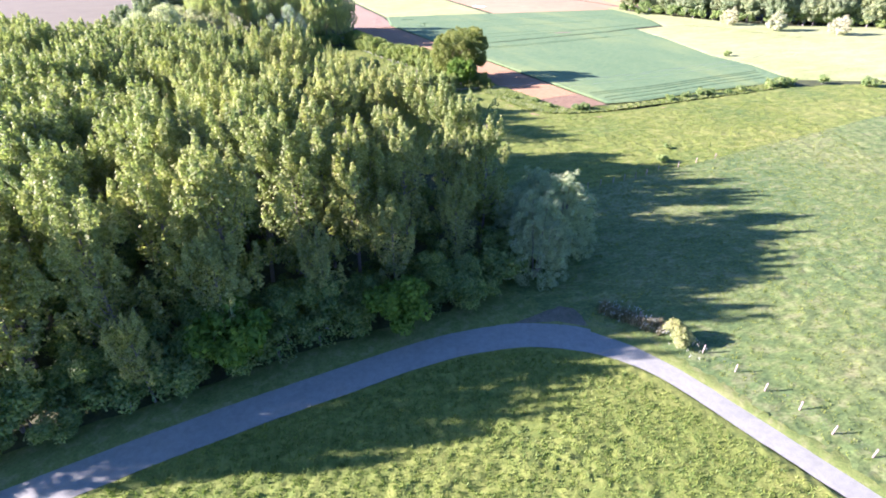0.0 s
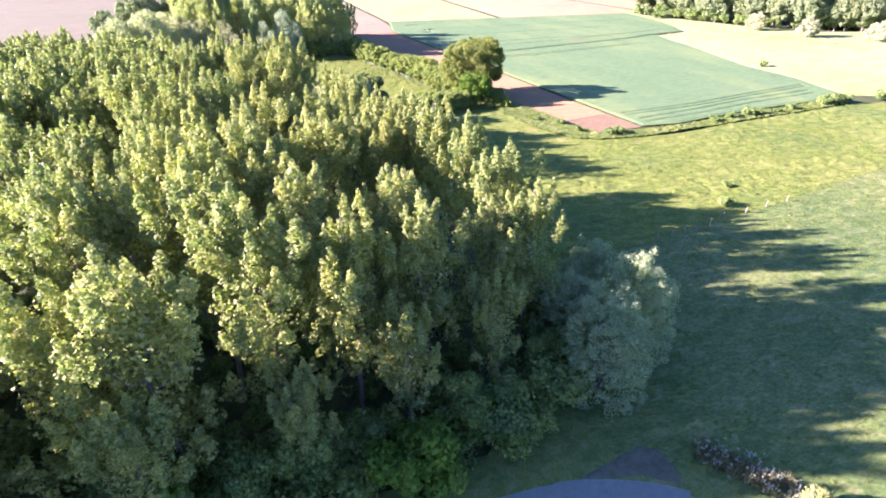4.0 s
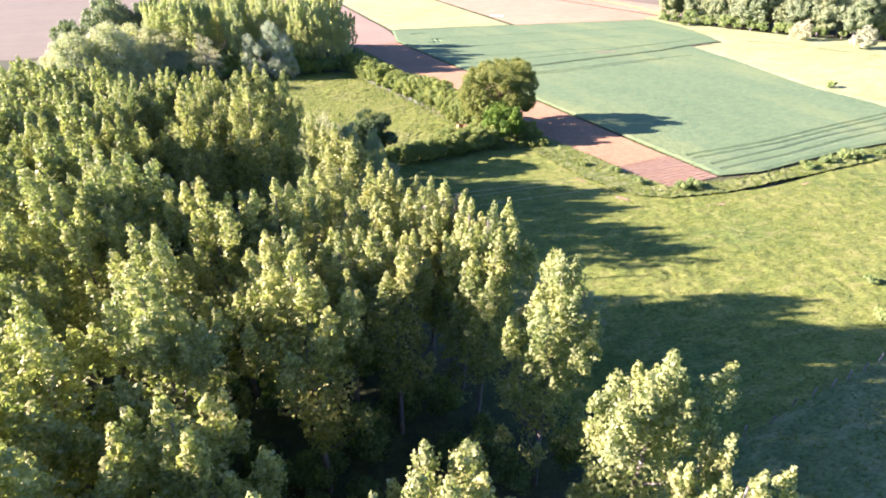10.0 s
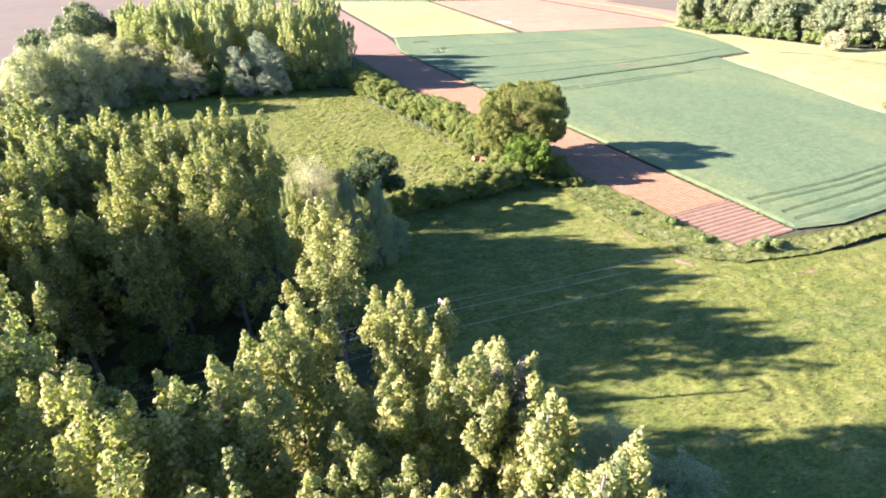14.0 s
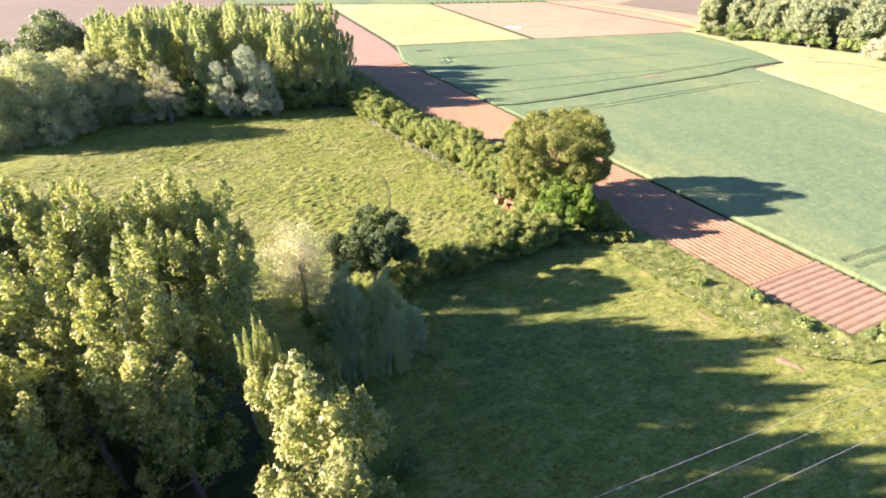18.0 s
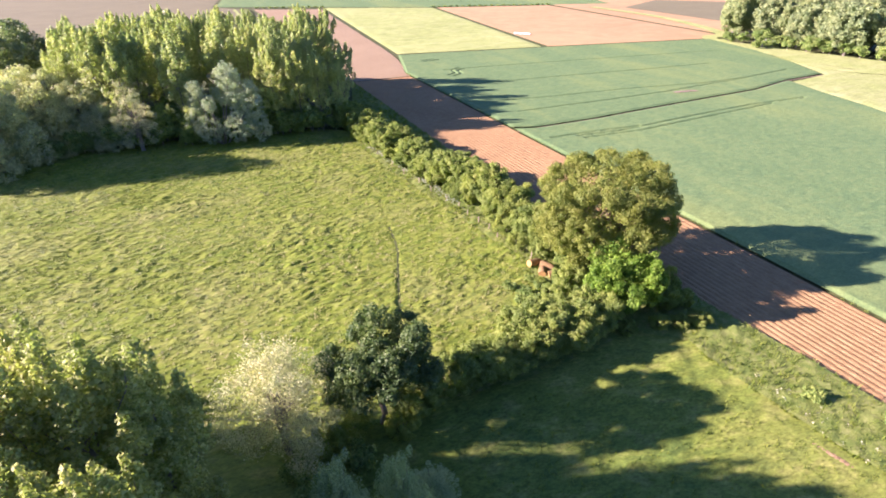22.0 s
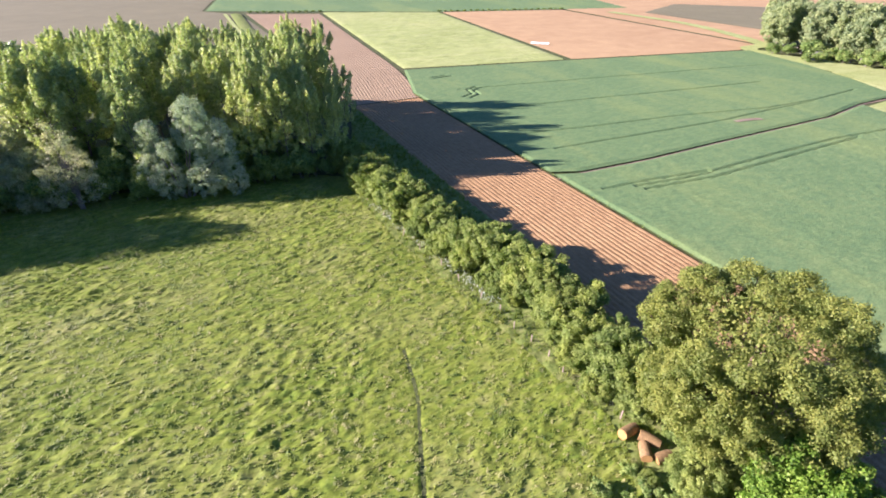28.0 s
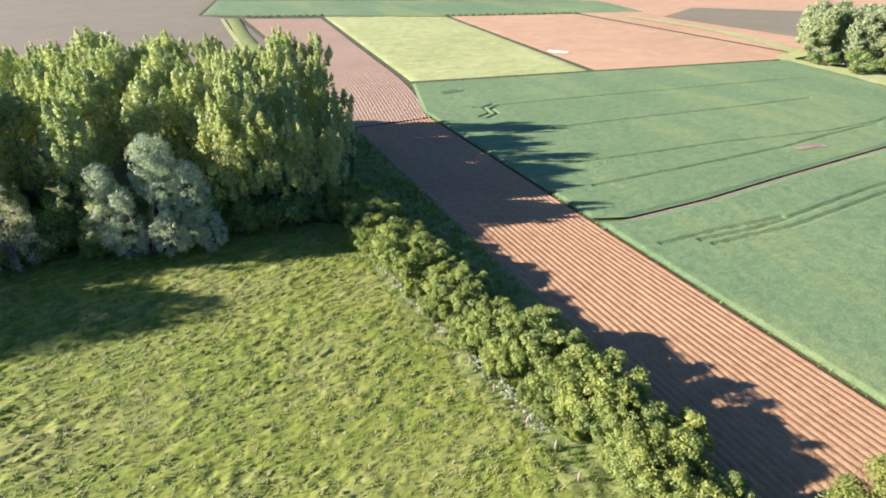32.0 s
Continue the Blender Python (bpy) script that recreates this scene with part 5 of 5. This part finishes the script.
M_WIRE = plain("rusty_wire", (0.16, 0.14, 0.12), 0.7, 0.3)
M_CABLE = plain("aluminium_cable", (0.62, 0.6, 0.52), 0.5, 0.1)
M_STEEL = plain("painted_steel_arm", (0.62, 0.55, 0.52), 0.45, 0.2)
M_CERAMIC = plain("grey_ceramic", (0.4, 0.4, 0.42), 0.25)
fence("field_fence", "old leaning wooden posts with wire along the hedge", [(-3.4, 178.2), (-5.7, 181.7), (-7.7, 184.4), (-8.9, 186.8), (-10.4, 189.4), (-12.1, 191.7), (-13.5, 195.0), (-15.7, 198.1), (-18.4, 202), (-20.9, 205.8), (-24, 210.3), (-26.9, 214.7), (-30.5, 221), (-34.1, 227.3)], 1.35, "")
fence("field_fence", "weathered posts with wire beside the lane", [(24.2, 49.2), (26.4, 46.8), (29.2, 43.0), (31.4, 40.0), (33.0, 37.2), (35.2, 34.8), (36.5, 31.9), (38.5, 29.4), (41.0, 25.8), (44, 21.5), (48, 16)], 1.3, "")
fence("field_fence", "weathered posts with wire crossing the pasture", [(20.5, 84.2), (23.8, 85.7), (27.2, 87.8), (29.9, 89.1), (32.6, 90.2), (35.2, 91.5), (37.8, 92.8), (40.4, 94.1), (43.6, 96.5), (48.3, 98.2), (53, 100.6), (58, 103)], 1.3, "")

# ---- far things: a hut at the wood's edge, a white sheet on the soil, a dark far hedge ----
M_WALL = plain("pale_render", (0.3, 0.29, 0.31), 0.8)
M_ROOF = plain("grey_roof_sheet", (0.3, 0.28, 0.28), 0.6)
M_TARP = plain("white_cover_sheet", (0.85, 0.84, 0.82), 0.5)
M_STEEL_GREY = plain("dull_steel", (0.4, 0.4, 0.4), 0.4, 0.6)
M_DOOR = plain("dark_board", (0.1, 0.09, 0.08), 0.7)


def box(x0, x1, y0, y1, z0, z1):
    V = np.array([(x, y, z) for z in (z0, z1) for y in (y0, y1) for x in (x0, x1)])
    return V, np.array([(0, 2, 3, 1), (4, 5, 7, 6), (0, 1, 5, 4), (2, 6, 7, 3), (0, 4, 6, 2), (1, 3, 7, 5)])


hut = thing("hut", "small pale hut under the trees of the far wood", "hut")
part("wall", mesh_of("wall", *box(-2.2, 2.2, -1.7, 1.7, 0, 3.0)), M_WALL, hut)
V = np.array([(x, y, z) for x in (-2.5, 2.5) for y, z in ((-2.0, 2.9), (0, 4.3), (2.0, 2.9), (2.0, 2.75), (0, 4.1), (-2.0, 2.75))])
F = np.array([(i, (i + 1) % 6, (i + 1) % 6 + 6, i + 6) for i in range(6)] + [(0, 5, 4, 1), (1, 4, 3, 2), (6, 7, 10, 11), (7, 8, 9, 10)])
part("roof", mesh_of("roof", V, F), M_ROOF, hut)
door = part("door", mesh_of("door", *box(0.6, 1.5, -1.74, -1.69, 0, 2.0)), M_DOOR, hut)
part("handle", mesh_of("handle", *box(0.68, 0.74, -1.79, -1.735, 0.95, 1.1)), M_STEEL_GREY, door)
window = part("window", mesh_of("window", *box(-1.4, -0.5, -1.74, -1.69, 1.1, 2.0)), M_ROOF, hut)
part("pane", mesh_of("pane", *box(-1.32, -0.58, -1.755, -1.735, 1.18, 1.92)), M_DOOR, window)
hut.matrix_basis = pose(132, 360, 0, 0, 0, 25) @ Matrix.Scale(0.85, 4)
for i, (x, y) in enumerate(((124.2, 355.5), (126.5, 358.5), (129.5, 355.6))):
    copy_thing(under[i], pose(x, y, 0, 0, 0, 50 * i) @ Matrix.Scale(1.0, 4))
gx, gy = np.meshgrid(np.linspace(-4.2, 4.2, 18), np.linspace(-0.9, 0.9, 7))
V = np.stack([gx, gy, 0.2 + 0.55 * (1 - (gy / 0.9) ** 2) + 0.12 * fbm(gx, gy, 0.8, 3)], -1).reshape(-1, 3)
i = np.arange(gx.size).reshape(gx.shape)
F = np.stack([i[:-1, :-1], i[:-1, 1:], i[1:, 1:], i[1:, :-1]], -1).reshape(-1, 4)
tarp = tagged(part("cover_sheet", mesh_of("cover_sheet", V, F, True), M_TARP), "long white cover sheet lying on the far bare soil", "cover sheet")
tarp.matrix_basis = pose(26, 399, 0, 0, 0, -22)
for i, (x0, y0, x1, y1) in enumerate(((-150, 522, -104, 530), (-22, 532, 67, 550))):
    n = int(math.hypot(x1 - x0, y1 - y0) / 4.5)
    for j in range(n + 1):
        copy_thing(scrub[j % 2], pose(x0 + (x1 - x0) * j / n, y0 + (y1 - y0) * j / n, 0, 0, 0, 60 * j) @ Matrix.Diagonal((1.7, 1.3, 0.9, 1)))

# ---- power line ----
pole = thing("power_pole", "slim pale wooden pole with a bent steel crossarm", "power pole")
part("pole", mesh_of("pole", *tube([(0, 0, -0.3), (0, 0, 6), (0, 0, 12.2)], [0.17, 0.14, 0.11], 9), True), M_POST, pole)
part("crossarm", mesh_of("crossarm", *tube([(0, 1.55, 12.95), (0, 0.9, 13.1), (0, 0.2, 13.1), (0, -0.7, 12.85), (0, -1.55, 12.4)], [0.07, 0.08, 0.085, 0.08, 0.07], 6), True), M_STEEL, pole, "pale bent steel crossarm")
for y, z in ((1.0, 13.0), (-1.05, 12.6)):
    part("brace", mesh_of("brace", *tube([(0, 0, 11.9), (0, y, z)], [0.035, 0.035], 5)), M_STEEL, pole)
for y, z in ((1.5, 12.75), (0.1, 12.85), (-1.5, 12.2)):
    ins = part("insulator", mesh_of("insulator", *tube([(0, y, z + 0.2), (0, y, z + 0.12), (0, y, z + 0.1), (0, y, z), (0, y, z - 0.1), (0, y, z - 0.22)], [0.03, 0.03, 0.1, 0.12, 0.09, 0.05], 8), True), M_CERAMIC, pole)
    part("pin", mesh_of("pin", *tube([(0, y, z + 0.15), (0, y, z + 0.34)], [0.022, 0.022], 6)), M_STEEL, ins, "steel pin")
YAW = math.degrees(math.atan2(0.38, 0.925))
pole.matrix_basis = pose(-10.3, 108.1, 0, 0, 0, YAW)
for y, z in ((1.5, 12.53), (0.1, 12.63), (-1.5, 11.98)):
    pts = []
    for s in np.linspace(-95, 120, 60):
        q = Vector((s, y, z - (0.055 * abs(s) - 0.0005 * s * s)))
        pts.append(pose(-10.3, 108.1, 0, 0, 0, YAW) @ q)
    tagged(part("power_line", mesh_of("power_line", *tube(pts, [0.012] * len(pts), 4)), M_CABLE), "thin pale overhead electric cable", "cable", "power lines")

# ---- felled logs under the oak ----
for i, (x, y, z, a, k, tilt) in enumerate(((-3.2, 176.4, 0.45, 35, 1.7, 12), (-1.6, 175.4, 0.5, -30, 1.5, 8), (-2.4, 174.2, 0.4, 80, 1.4, 4), (-1.0, 173.6, 0.35, 20, 1.3, 0))):
    root = thing("log", "thick sawn log lying below the oak", "log", "felled logs")
    V, F = tube([(-k / 2, 0, 0), (-k / 4, 0, 0.03), (k / 4, 0, 0.02), (k / 2, 0, 0)], [0.42, 0.45, 0.44, 0.4], 10)
    part("bark", mesh_of("bark", V, F, True), M_LOGBARK, root)
    for e in (-1, 1):
        r = 0.42 if e < 0 else 0.4
        part("cut_end", mesh_of("cut_end", *tube([(e * (k / 2 - 0.02), 0, 0), (e * (k / 2 + 0.01), 0, 0), (e * (k / 2 + 0.012), 0, 0)], [r * 1.0, r * 0.97, 0.01], 10)), M_LOG, root, "pale orange sawn end")
    root.matrix_basis = pose(x, y, z * 1.2, 0, tilt, a) @ Matrix.Scale(1.25, 4)
